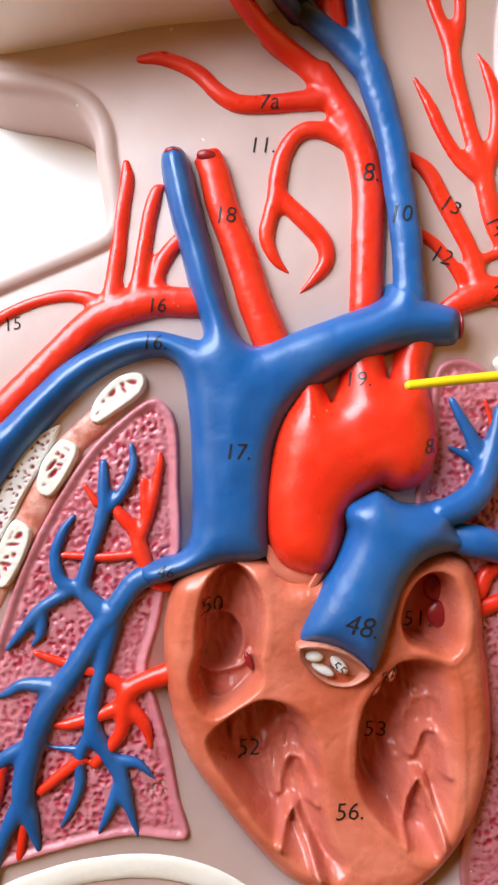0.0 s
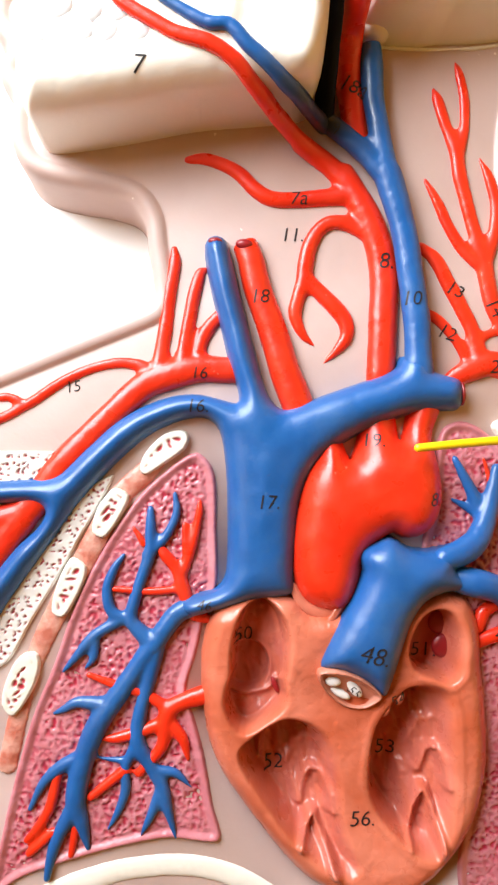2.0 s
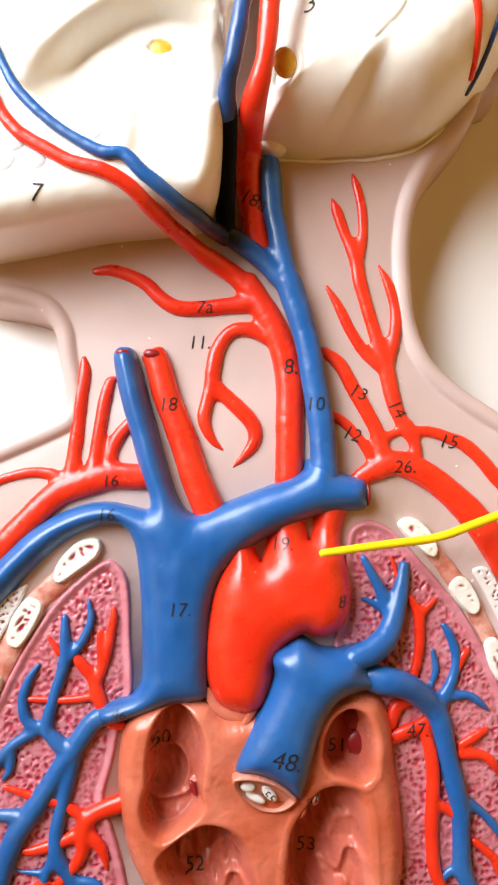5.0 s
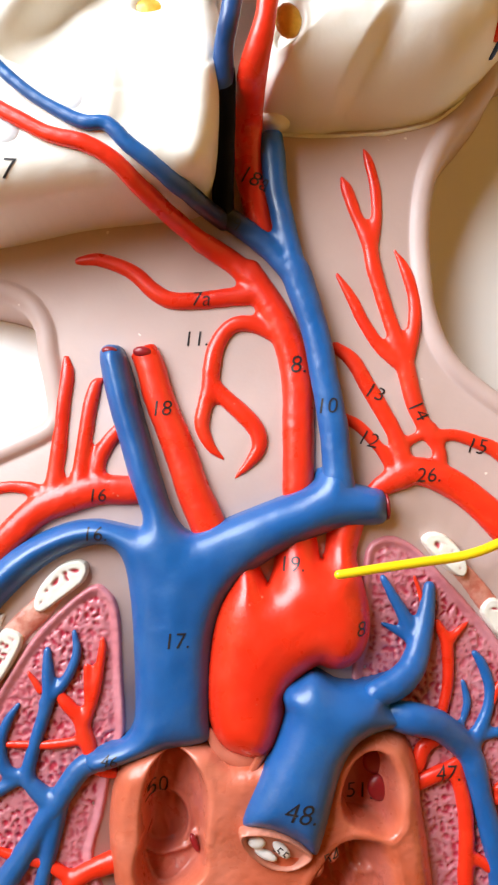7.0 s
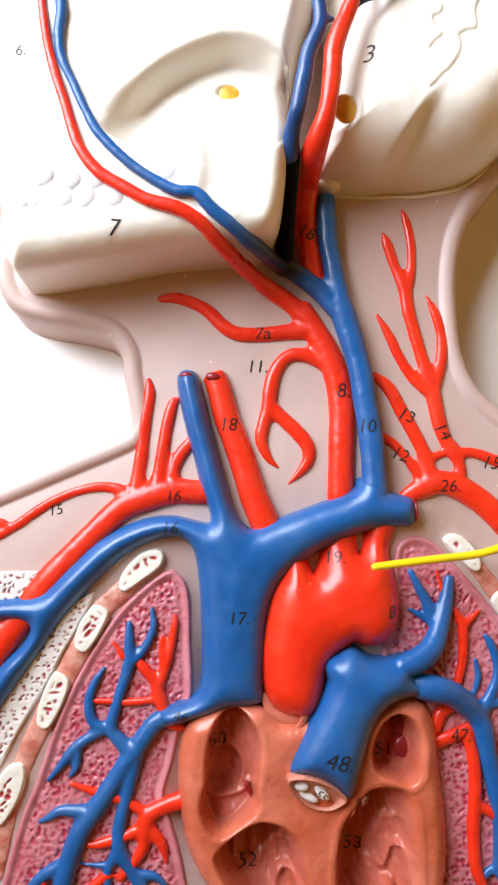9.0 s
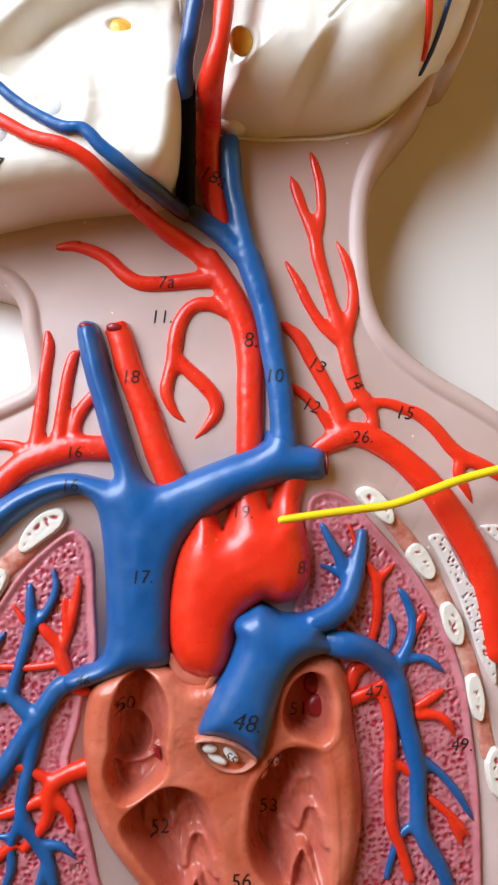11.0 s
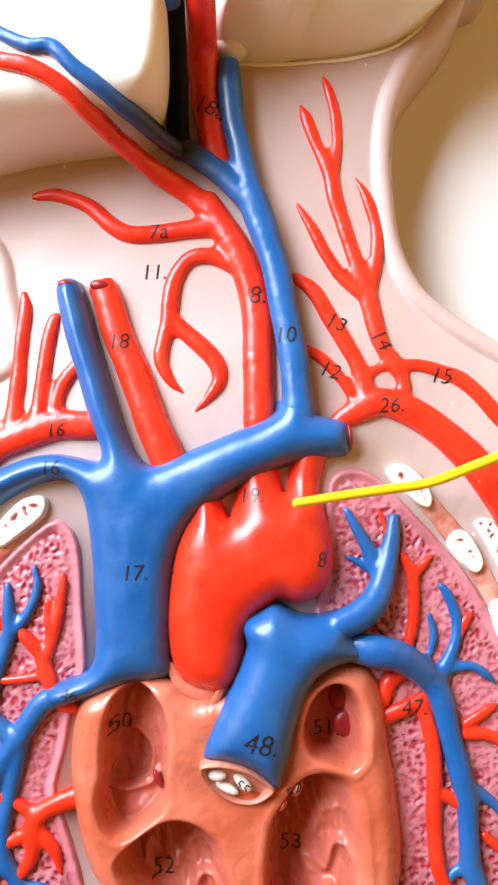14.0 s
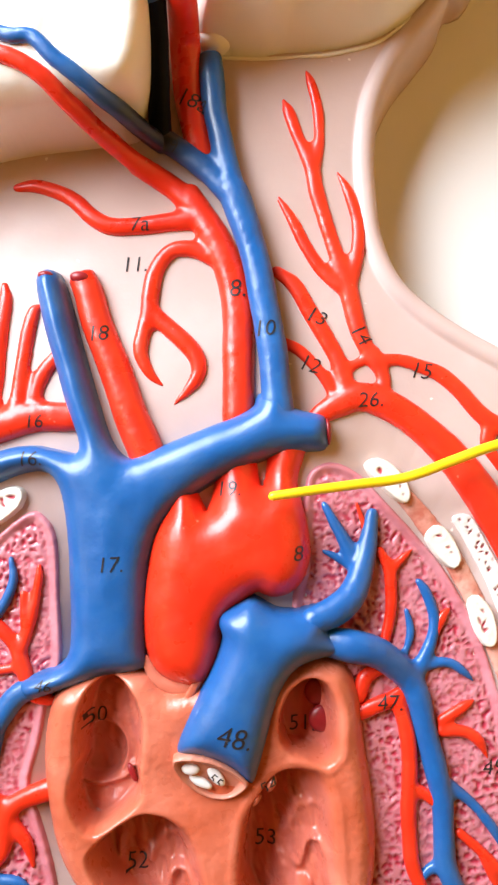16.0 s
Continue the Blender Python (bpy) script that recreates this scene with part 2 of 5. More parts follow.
def inside(P, poly):
    """Signed distance to a closed outline (inside positive) and the nearest place on it."""
    best = np.full(len(P), 1e9)
    near = np.zeros_like(P)
    odd = np.zeros(len(P), bool)
    for a, b in zip(poly, np.roll(poly, -1, 0)):
        e = b - a
        t = np.clip(((P - a) @ e) / (e @ e + 1e-12), 0, 1)
        q = a + t[:, None] * e
        d = np.linalg.norm(P - q, axis=1)
        m = d < best
        best[m], near[m] = d[m], q[m]
        if a[1] != b[1]:
            odd ^= ((a[1] > P[:, 1]) != (b[1] > P[:, 1])) & (P[:, 0] < (b[0] - a[0]) * (P[:, 1] - a[1]) / (b[1] - a[1]) + a[0])
    return np.where(odd, best, -best), near


def smooth01(x, a, b):
    t = np.clip((x - a) / (b - a), 0, 1)
    return t * t * (3 - 2 * t)


def relief(name, outline, height, step, material, parent, label="", z_edge=17.0, pits=None, soften=0, wall=0.0, grow=0.0):
    """A cast relief: heights over an outline, in mm, with clean edges that sink into the plate. height(P, d) gives z, pits(P, d) the hollows from 0 to 1 and their depth."""
    poly = spline(outline, 2.0, True)
    if grow:
        t = np.roll(poly, -1, 0) - np.roll(poly, 1, 0)
        out_way = np.stack([t[:, 1], -t[:, 0]], 1) / (np.linalg.norm(t, axis=1)[:, None] + 1e-9)
        area = np.sum(poly[:, 0] * np.roll(poly[:, 1], -1) - np.roll(poly[:, 0], -1) * poly[:, 1])
        poly = poly + out_way * grow * np.sign(area)
    lo, hi = poly.min(0) - step, poly.max(0) + step
    xs, ys = np.arange(lo[0], hi[0] + step, step), np.arange(lo[1], hi[1] + step, step)
    X, Y = np.meshgrid(xs, ys)
    P = np.stack([X.ravel(), Y.ravel()], 1)
    d, near = inside(P, poly)
    out = d < 0
    P[out & (d > -2 * step)] = near[out & (d > -2 * step)]
    z = height(P, np.maximum(d, 0))
    g = z.reshape(X.shape)
    for _ in range(soften):
        w = np.pad(g, 1, mode="edge")
        g = 0.2 * (w[1:-1, 1:-1] + w[:-2, 1:-1] + w[2:, 1:-1] + w[1:-1, :-2] + w[1:-1, 2:])
    z = g.ravel()
    pit = None
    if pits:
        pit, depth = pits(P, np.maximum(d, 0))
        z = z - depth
    if wall:
        z = z_edge + (z - z_edge) * np.sqrt(np.clip(d / wall, 0, 1))
    z = np.where(out, z_edge, z)
    nx = len(xs)
    inn = (~out).reshape(X.shape)
    keep = inn[:-1, :-1] | inn[1:, :-1] | inn[:-1, 1:] | inn[1:, 1:]
    jj, ii = np.nonzero(keep)
    a = jj * nx + ii
    quads = np.stack([a, a + 1, a + nx + 1, a + nx], 1)
    used, back = np.unique(quads, return_inverse=True)
    quads = back.reshape(quads.shape)
    V = np.column_stack([P, z])[used] * MM
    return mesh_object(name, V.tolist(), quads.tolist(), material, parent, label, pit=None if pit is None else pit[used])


def fbm(P, scale, seed=0.0, octaves=3):
    return np.array([noise.fractal(Vector((x * scale + seed, y * scale, seed)), 1.0, 2.0, octaves) for x, y in P])


def scatter_pits(P, d, spacing, size, depth, edge, seed, density=0.8, stretch=1.3):
    """Hollows on a jittered lattice: mask and depth."""
    rng = np.random.default_rng(seed)
    lo, hi = P.min(0), P.max(0)
    nx, ny = int((hi[0] - lo[0]) / spacing) + 3, int((hi[1] - lo[1]) / spacing) + 3
    jx, jy = rng.uniform(-0.42, 0.42, (ny, nx)), rng.uniform(-0.42, 0.42, (ny, nx))
    rad = rng.uniform(0.45, 1.0, (ny, nx)) * size * (rng.random((ny, nx)) < density)
    ang, asp = rng.uniform(0, math.pi, (ny, nx)), rng.uniform(1.0, stretch, (ny, nx))
    g = (P - lo) / spacing
    gi = np.floor(g).astype(int)
    mask = np.zeros(len(P))
    for oy in (-1, 0, 1, 2):
        for ox in (-1, 0, 1, 2):
            i, j = np.clip(gi[:, 0] + ox, 0, nx - 1), np.clip(gi[:, 1] + oy, 0, ny - 1)
            v = (g - np.stack([i + jx[j, i], j + jy[j, i]], 1)) * spacing
            c, s = np.cos(ang[j, i]), np.sin(ang[j, i])
            u = np.hypot((v[:, 0] * c + v[:, 1] * s) / asp[j, i], (-v[:, 0] * s + v[:, 1] * c) * asp[j, i])
            r = np.maximum(rad[j, i], 1e-6)
            mask = np.maximum(mask, (1 - smooth01(u / r, 0.45, 1.1)) * (rad[j, i] > 0))
    mask *= smooth01(d, edge, edge + 0.8)
    return mask, mask * depth


# ---- the room: unseen, added to close the place and bounce warm light ----
def box(name, lo, hi, material, label, category, kind="structure", bevel=0.0):
    bm = bmesh.new()
    bmesh.ops.create_cube(bm, size=1.0)
    for v in bm.verts:
        v.co = Vector([lo[k] + (v.co[k] + 0.5) * (hi[k] - lo[k]) for k in range(3)])
    if bevel:
        bmesh.ops.bevel(bm, geom=bm.edges[:], offset=bevel, segments=3, affect="EDGES")
    me = bpy.data.meshes.new(name)
    bm.to_mesh(me)
    bm.free()
    me.materials.append(material)
    return tagged(new(name, me), label, category, kind=kind)


FLOOR, TOP = -0.75, 1.95
box("floor", (WIN_X, -0.9, FLOOR - 0.1), (0.64, 1.9, FLOOR), FLOOR_BROWN, "unseen brown floor added for warm bounce", "floor")
box("ceiling", (WIN_X - 0.15, -1.05, TOP), (0.79, 2.05, TOP + 0.1), CEIL, "unseen brown ceiling added to bounce warm light", "ceiling")
# the east and south walls stand close, to brighten shaded sides
box("bounce_wall_east", (0.64, -0.9, FLOOR), (0.79, 1.9, TOP), WALL, "unseen ochre brown wall added to bounce warm light", "wall")
box("bounce_wall_north", (WIN_X - 0.15, 1.9, FLOOR), (0.79, 2.05, TOP), WALL, "unseen ochre brown wall added to bounce warm light", "wall")
box("bounce_wall_south", (WIN_X - 0.15, -1.05, FLOOR), (0.79, -0.9, TOP), WALL, "unseen ochre brown wall added to bounce warm light", "wall")
west = tagged(new("bounce_wall_west"), "unseen ochre brown wall with a window opening, added to bounce warm light", "wall", kind="structure")
for lo, hi in (((WIN_X - 0.15, -0.9, FLOOR), (WIN_X, 1.9, WIN_Z0)), ((WIN_X - 0.15, -0.9, WIN_Z1), (WIN_X, 1.9, TOP)), ((WIN_X - 0.15, -0.9, WIN_Z0), (WIN_X, WIN_Y0, WIN_Z1)), ((WIN_X - 0.15, WIN_Y1, WIN_Z0), (WIN_X, 1.9, WIN_Z1))):
    bm = bmesh.new()
    bmesh.ops.create_cube(bm, size=1.0)
    for v in bm.verts:
        v.co = Vector([lo[k] + (v.co[k] + 0.5) * (hi[k] - lo[k]) for k in range(3)])
    part("wall_piece", bm, WALL, west)

table = tagged(new("table"), "plain white table top under the model", "table")
bm = bmesh.new()
bmesh.ops.create_cube(bm, size=1.0)
for v in bm.verts:
    v.co = Vector((0.08 + v.co.x * 0.88, v.co.y * 1.1, (v.co.z - 0.5) * 0.03))
bmesh.ops.bevel(bm, geom=bm.edges[:], offset=0.004, segments=3, affect="EDGES")
part("tabletop", bm, TABLE, table)
for sx in (-0.32, 0.48):
    for sy in (-0.48, 0.48):
        bm = bmesh.new()
        bmesh.ops.create_cube(bm, size=1.0)
        for v in bm.verts:
            v.co = Vector((sx + v.co.x * 0.05, sy + v.co.y * 0.05, FLOOR + (v.co.z + 0.5) * (-0.03 - FLOOR)))
        part("leg", bm, TABLE, table)

# ---- the model ----
model = tagged(new("anatomical_model"), "painted relief model of heart, lungs and skull on a white table", "anatomical model")
PLATE = 20.0

HEART_OUT = [(-18.7, -34.8), (-15.6, -29.4), (-7.6, -26.2), (0.5, -25.5), (5.6, -26.9), (9.3, -30.2), (15.9, -29.4), (24, -27.2), (32.8, -27.8), (38.7, -25.7), (44.8, -24.5), (50.7, -26.7), (53.9, -33.4), (54.6, -43.6), (55.7, -53.7), (56.4, -63.8), (55.7, -74.1), (53, -84.4), (46.6, -95), (38, -102.7), (25.4, -106.3), (15.9, -103.7), (7.2, -99.1), (-0.9, -90.6), (-8.2, -81.4), (-14.2, -72.9), (-17.6, -65.1), (-19.5, -55), (-20.1, -44.2)]

# backing plate: flat field, raised rolled rim, drafted sides down to the table
edge = np.array(
    [(-119.5, -161.1), (-124, -75.5), (-121.1, -31.7), (-114.9, 4), (-99.1, 22.1), (-81.4, 31), (-66.6, 37.4), (-51.7, 43.7), (-39, 49), (-34.1, 52.1), (-34.5, 59.5), (-35.9, 67.1), (-36.8, 74), (-40.7, 79.6), (-49.5, 82.5), (-58.7, 83.9), (-67, 86.2), (-71.7, 90.3), (-74.3, 97), (-74.6, 103.5), (-73.6, 107.5)]
    + [(-76.6, 111.5), (-77.9, 115.8), (-76.6, 119.6), (-75.2, 121.4), (-76.6, 123), (-80, 128), (-80.5, 134), (-78, 140), (-77.5, 147.2), (-79.6, 161.2), (-86.6, 171.7), (-81.9, 186.1), (-80.8, 209.7), (-68, 252.7), (-36.8, 276.9), (16.8, 287.6), (71.6, 276.9), (100.5, 245.4), (108.7, 207.6), (103.1, 171.9), (93.4, 147.8)]
    + [(86.7, 143.8), (83.6, 136.1), (77.6, 128.2), (70.8, 120), (65.9, 110.3), (63.7, 98.2), (63.6, 86), (64.7, 75.3), (68.6, 65.4), (75.8, 57.9), (84.5, 51.5), (96.5, 44.1), (113.5, 31.2), (132.1, 13.2), (143.8, -14.7), (146.5, -64.4), (141.2, -144.9)]
)
edge_line = spline(edge, 2.5, True)
turn = np.roll(edge_line, -1, 0) - np.roll(edge_line, 1, 0)
normal_in = np.stack([turn[:, 1], -turn[:, 0]], 1)
normal_in /= np.linalg.norm(normal_in, axis=1)[:, None]
if inside(edge_line[:1] + normal_in[:1], edge_line)[0][0] < 0:
    normal_in = -normal_in
verts, faces = [], []
PROFILE = [(-1.6, 0.0), (-1.3, 1.0), (-0.3, 17.0), (0.0, 18.6), (0.6, 19.9), (1.5, 20.7), (2.6, 21.0), (3.8, 20.9), (4.7, 20.4), (5.2, 19.9), (5.6, 19.75), (6.2, 20.0)]
n = len(edge_line)
for off, z in PROFILE:
    for q, nn in zip(edge_line, normal_in):
        verts.append((*((q + nn * off) * MM), z * MM))
for j in range(len(PROFILE) - 1):
    for k in range(n):
        faces.append((j * n + k, j * n + (k + 1) % n, (j + 1) * n + (k + 1) % n, (j + 1) * n + k))
faces.append(tuple(range(n))[::-1])
bm = bmesh.new()
row = [bm.verts.new(v) for v in verts]
for f in faces:
    bm.faces.new([row[k] for k in f])
opening = spline(HEART_OUT, 3.0, True)
middle = opening.mean(0)
hole = [bm.verts.new((*((middle + (q - middle) * 0.95) * MM), PLATE * MM)) for q in opening]
sunk = [bm.verts.new((v.co.x, v.co.y, 8 * MM)) for v in hole]
rim_edges = [bm.edges.get((row[(len(PROFILE) - 1) * n + k], row[(len(PROFILE) - 1) * n + (k + 1) % n])) for k in range(n)]
for k in range(len(hole)):
    bm.faces.new((hole[k], hole[(k + 1) % len(hole)], sunk[(k + 1) % len(hole)], sunk[k]))
rim_edges += [bm.edges.get((hole[k], hole[(k + 1) % len(hole)])) for k in range(len(hole))]
bmesh.ops.triangle_fill(bm, use_beauty=True, use_dissolve=False, edges=rim_edges, normal=(0, 0, 1))
bm.faces.new(sunk)
bmesh.ops.recalc_face_normals(bm, faces=bm.faces[:])
plate = part("backing_plate", bm, SKIN, model, "pale pink plate with a rolled rim")


# lungs
def lung_height(P, d):
    rim = 0.5 * np.exp(-((d - 1.3) / 1.0) ** 2) - 0.3 * np.exp(-((d - 2.9) / 0.7) ** 2)
    return 19.0 + 1.7 * smooth01(d, 0, 1.0) + rim + 0.25 * np.sin(P[:, 0] * 0.21) * np.sin(P[:, 1] * 0.17)


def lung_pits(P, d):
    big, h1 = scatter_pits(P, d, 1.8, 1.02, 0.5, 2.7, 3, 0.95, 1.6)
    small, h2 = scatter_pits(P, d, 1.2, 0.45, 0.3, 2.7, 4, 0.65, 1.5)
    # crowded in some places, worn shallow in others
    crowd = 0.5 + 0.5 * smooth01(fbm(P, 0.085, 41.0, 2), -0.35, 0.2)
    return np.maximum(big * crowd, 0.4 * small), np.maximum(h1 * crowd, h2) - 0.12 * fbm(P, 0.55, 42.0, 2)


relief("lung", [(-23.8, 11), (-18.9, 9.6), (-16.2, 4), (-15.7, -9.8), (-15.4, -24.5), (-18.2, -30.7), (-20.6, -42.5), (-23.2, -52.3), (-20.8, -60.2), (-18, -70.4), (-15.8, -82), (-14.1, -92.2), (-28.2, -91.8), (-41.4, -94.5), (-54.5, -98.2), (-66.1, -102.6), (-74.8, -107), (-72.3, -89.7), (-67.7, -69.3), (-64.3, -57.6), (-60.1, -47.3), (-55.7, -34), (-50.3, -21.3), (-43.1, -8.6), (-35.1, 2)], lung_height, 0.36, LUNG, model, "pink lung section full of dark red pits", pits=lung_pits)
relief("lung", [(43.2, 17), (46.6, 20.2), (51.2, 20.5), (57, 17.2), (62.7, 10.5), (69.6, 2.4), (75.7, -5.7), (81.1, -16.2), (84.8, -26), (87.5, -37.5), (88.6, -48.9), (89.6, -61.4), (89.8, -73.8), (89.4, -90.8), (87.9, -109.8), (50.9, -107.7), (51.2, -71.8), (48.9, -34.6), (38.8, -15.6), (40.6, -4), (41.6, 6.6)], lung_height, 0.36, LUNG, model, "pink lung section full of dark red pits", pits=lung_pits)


# chest wall: muscle between the ribs, spongy bone, ribs
vessel("muscle_strip", [[(-28, 14.1, 20.1, 2.27), (-35.4, 5.7, 20.1, 3.32), (-41.3, 0.3, 20.1, 3.47), (-46.4, -8, 20.1, 3.61), (-51.4, -17.8, 20.1, 3.46), (-55.7, -26, 20.1, 3.45), (-60.4, -35.8, 20.1, 3.29), (-64.2, -44.7, 20.1, 2.99), (-67.7, -56.5, 20.1, 2.98), (-71, -72.7, 20.1, 2.97)]], MUSCLE, model, "salmon red muscle between ribs", 0.4, size=0.95)
vessel("muscle_strip", [[(61.8, 16.5, 20.1, 1.99), (68.2, 9.7, 20.1, 2.65), (73.2, 2.9, 20.1, 2.9), (77.5, -3.8, 20.1, 2.9), (81.7, -12.5, 20.1, 2.76), (85.7, -22.4, 20.1, 2.75), (89.1, -32.8, 20.1, 2.61), (90.5, -41.8, 20.1, 2.6), (92.4, -54.5, 20.1, 2.59)]], MUSCLE, model, "salmon red muscle between ribs", 0.4, size=0.95)


def sponge_height(P, d):
    return 18.6 + 2.5 * smooth01(d, 0, 0.8)


def sponge_pits(P, d):
    return scatter_pits(P, d, 1.5, 0.62, 0.7, 0.9, 7, 0.72, 1.8)


relief("spongy_bone", [(-43.7, 5.1), (-46.5, -1.9), (-52.3, -12.4), (-58.4, -23.6), (-64.9, -34.8), (-71.2, -45.9), (-76.4, -46), (-76.8, -31.2), (-69.7, -17.8), (-59.6, -6.6), (-50.8, 1.8)], sponge_height, 0.3, SPONGE, model, "white spongy bone section with red pores", pits=sponge_pits)
relief("spongy_bone", [(77.3, 6.4), (82.4, 7), (86, 0.5), (89, -5.5), (93.2, -12.8), (95.7, -25.1), (95.7, -36.6), (90.9, -28.8), (87.6, -18.4), (84.8, -9.9), (81.8, -3.3), (79.4, 1.6)], sponge_height, 0.3, SPONGE, model, "white spongy bone section with red pores", pits=sponge_pits)
relief("spongy_bone", [(-98, 11.0), (-75, 11.2), (-61.5, 11.3), (-59.6, 10.6), (-61.5, 6), (-63.5, 1.5), (-75, 0.5), (-98, -0.5)], sponge_height, 0.3, SPONGE, model, "white spongy bone section with red pores", pits=sponge_pits)
relief("spongy_bone", [(92.2, 9.1), (101.1, 8.8), (105.8, 3.9), (102.3, -0), (97.5, 3.3)], sponge_height, 0.3, SPONGE, model, "white spongy bone section with red pores", pits=sponge_pits)


def rib_height(P, d):
    return 19.0 + 3.2 * smooth01(d, 0, 0.8) + 0.10 * fbm(P, 0.35, 8.0)


RIBS = [
    [(-37.4, 6.1), (-35.8, 11.2), (-30.7, 16.2), (-25.8, 17.4), (-23.5, 15.6), (-24.5, 11.8), (-29.8, 7.7), (-35, 4.4)],
    [(-43.5, 1.8), (-39.2, -0.4), (-40.6, -5), (-44, -10.6), (-46.6, -12.6), (-49.8, -10.8), (-49, -5), (-46.6, -1)],
    [(-54.6, -17), (-50.2, -19.6), (-51.4, -25.4), (-54.6, -31.6), (-57, -33.8), (-60.2, -32.2), (-59.6, -26.6), (-57.4, -20.6)],
    [(-68.6, -43.9), (-64, -42), (-62.2, -44.7), (-63.2, -50.7), (-67, -57.9), (-70, -60.1), (-73.1, -56.3), (-71.6, -49)],
    [(57, 19.4), (59.3, 21.2), (63.2, 20.5), (67, 16.6), (68.6, 11.9), (67.4, 9.5), (64.8, 10), (61, 13.5), (58.2, 16.7)],
    [(70.6, 2.4), (73, 5), (76.2, 4.1), (78.7, 0.1), (79.7, -4.1), (77.4, -6.5), (74.2, -4.5), (71.6, -0.9)],
    [(80, -12.8), (83, -11.7), (86.1, -15.4), (87.2, -20.8), (86.3, -24.3), (83.4, -24.5), (80.9, -20.8), (79.8, -16.7)],
    [(86.3, -33.7), (88.4, -31.8), (90.8, -33), (92.2, -40), (91, -45.7), (88.2, -44.8), (86.5, -39.7)],
    [(90.9, -56.7), (93.4, -52.1), (96.5, -54.6), (98.1, -63.9), (96.4, -66.9), (92.5, -65.6)],
]
for k, r in enumerate(RIBS):
    relief("rib", r, rib_height, 0.28, RIB, model, "cream cut rib with dark red marrow holes" if k == 0 else "", pits=lambda P, d, k=k: scatter_pits(P, d, 2.2, 1.25, 0.6, 1.9, 20 + k, 0.8, 2.0))

# below the lungs
vessel("diaphragm", [[(-76, -120.5, 20, 5.24), (-67.1, -111.6, 20, 4.5), (-56.7, -106, 20, 4.35), (-46.2, -101.8, 20, 4.05), (-35.7, -99.3, 20, 3.91), (-25.2, -98.4, 20, 3.91), (-16.2, -99.4, 20, 3.91), (-7.2, -102.4, 20, 3.9), (1.9, -108.3, 20, 4.2), (13.9, -117.1, 20, 4.2)]], BONE, model, "cream arched band under the lung", 0.32, size=0.82)
relief("liver", [(-57.9, -124.8), (-53.6, -111), (-46.1, -105.1), (-37.2, -102), (-28.2, -101), (-20.7, -102.2), (-17.6, -106.4), (-17.5, -126.1)], lambda P, d: 17 + 5 * smooth01(d, 0, 6), 0.8, BROWN, model, "dark brown liver")
relief("stomach", [(-18.2, -126.1), (-18.4, -105.4), (-7.1, -108.3), (1.9, -114.2), (8, -125.9)], lambda P, d: 17 + 4 * smooth01(d, 0, 5), 0.8, GREY, model, "grey stomach")

# ---- heart ----
RIGHT_ATRIUM = [(-10.6, -34.1), (-8.4, -29.4), (-4.4, -27), (-0.2, -28.3), (3, -32.6), (4.2, -38.3), (3.8, -44.3), (3.1, -49), (3.5, -53.1), (2, -56.2), (-2.6, -59.3), (-7.7, -61.7), (-11.2, -59.8), (-13.3, -54.7), (-13, -50), (-12, -46.9), (-11.9, -41.2)]
RIGHT_CHAMBER = [(-9.7, -66.6), (-7, -63.2), (-1.3, -59.4), (3.8, -57.7), (10.3, -59.1), (15.4, -64), (17.7, -73.2), (18.4, -81.7), (19.9, -88), (23.1, -95.7), (18.6, -98.8), (10.7, -95.1), (2.7, -86.7), (-3.9, -77.6), (-8.3, -71.3)]
LEFT_ATRIUM = [(35.5, -35.2), (38.1, -30.9), (42.2, -28.9), (46.1, -30.1), (48.5, -34.5), (49, -40.3), (48.1, -45.8), (45.2, -48.3), (40.9, -46.9), (36.2, -44.9), (34.5, -40.3)]
LEFT_CHAMBER = [(29.7, -53.9), (33.7, -49.6), (38.4, -48.3), (44.4, -49.4), (46.5, -55.9), (47, -65.9), (47.2, -75.8), (46.1, -85.7), (43.6, -92.8), (38.6, -93.1), (32.8, -88.9), (27, -82.7), (24.2, -76), (24.3, -67.5), (26, -59.6)]
ring_ra, ring_lobe = np.array([(-7.7, -46.4)][0]), np.array([(-4.3, -58.8)][0])
LEDGE = np.array([(-12.9, -51.8), (-9.4, -53.2), (-4.9, -53.2), (-1.4, -51.8), (0.1, -49.6)])
cav = [spline(c, 2.0, True) for c in (RIGHT_ATRIUM, RIGHT_CHAMBER, LEFT_ATRIUM, LEFT_CHAMBER)]


def along_line(P, line):
    """Distance to an open line."""
    best = np.full(len(P), 1e9)
    line = spline(line, 1.5)
    for a, b in zip(line[:-1], line[1:]):
        e = b - a
        t = np.clip(((P - a) @ e) / (e @ e + 1e-12), 0, 1)
        best = np.minimum(best, np.linalg.norm(P - a - t[:, None] * e, axis=1))
    return best


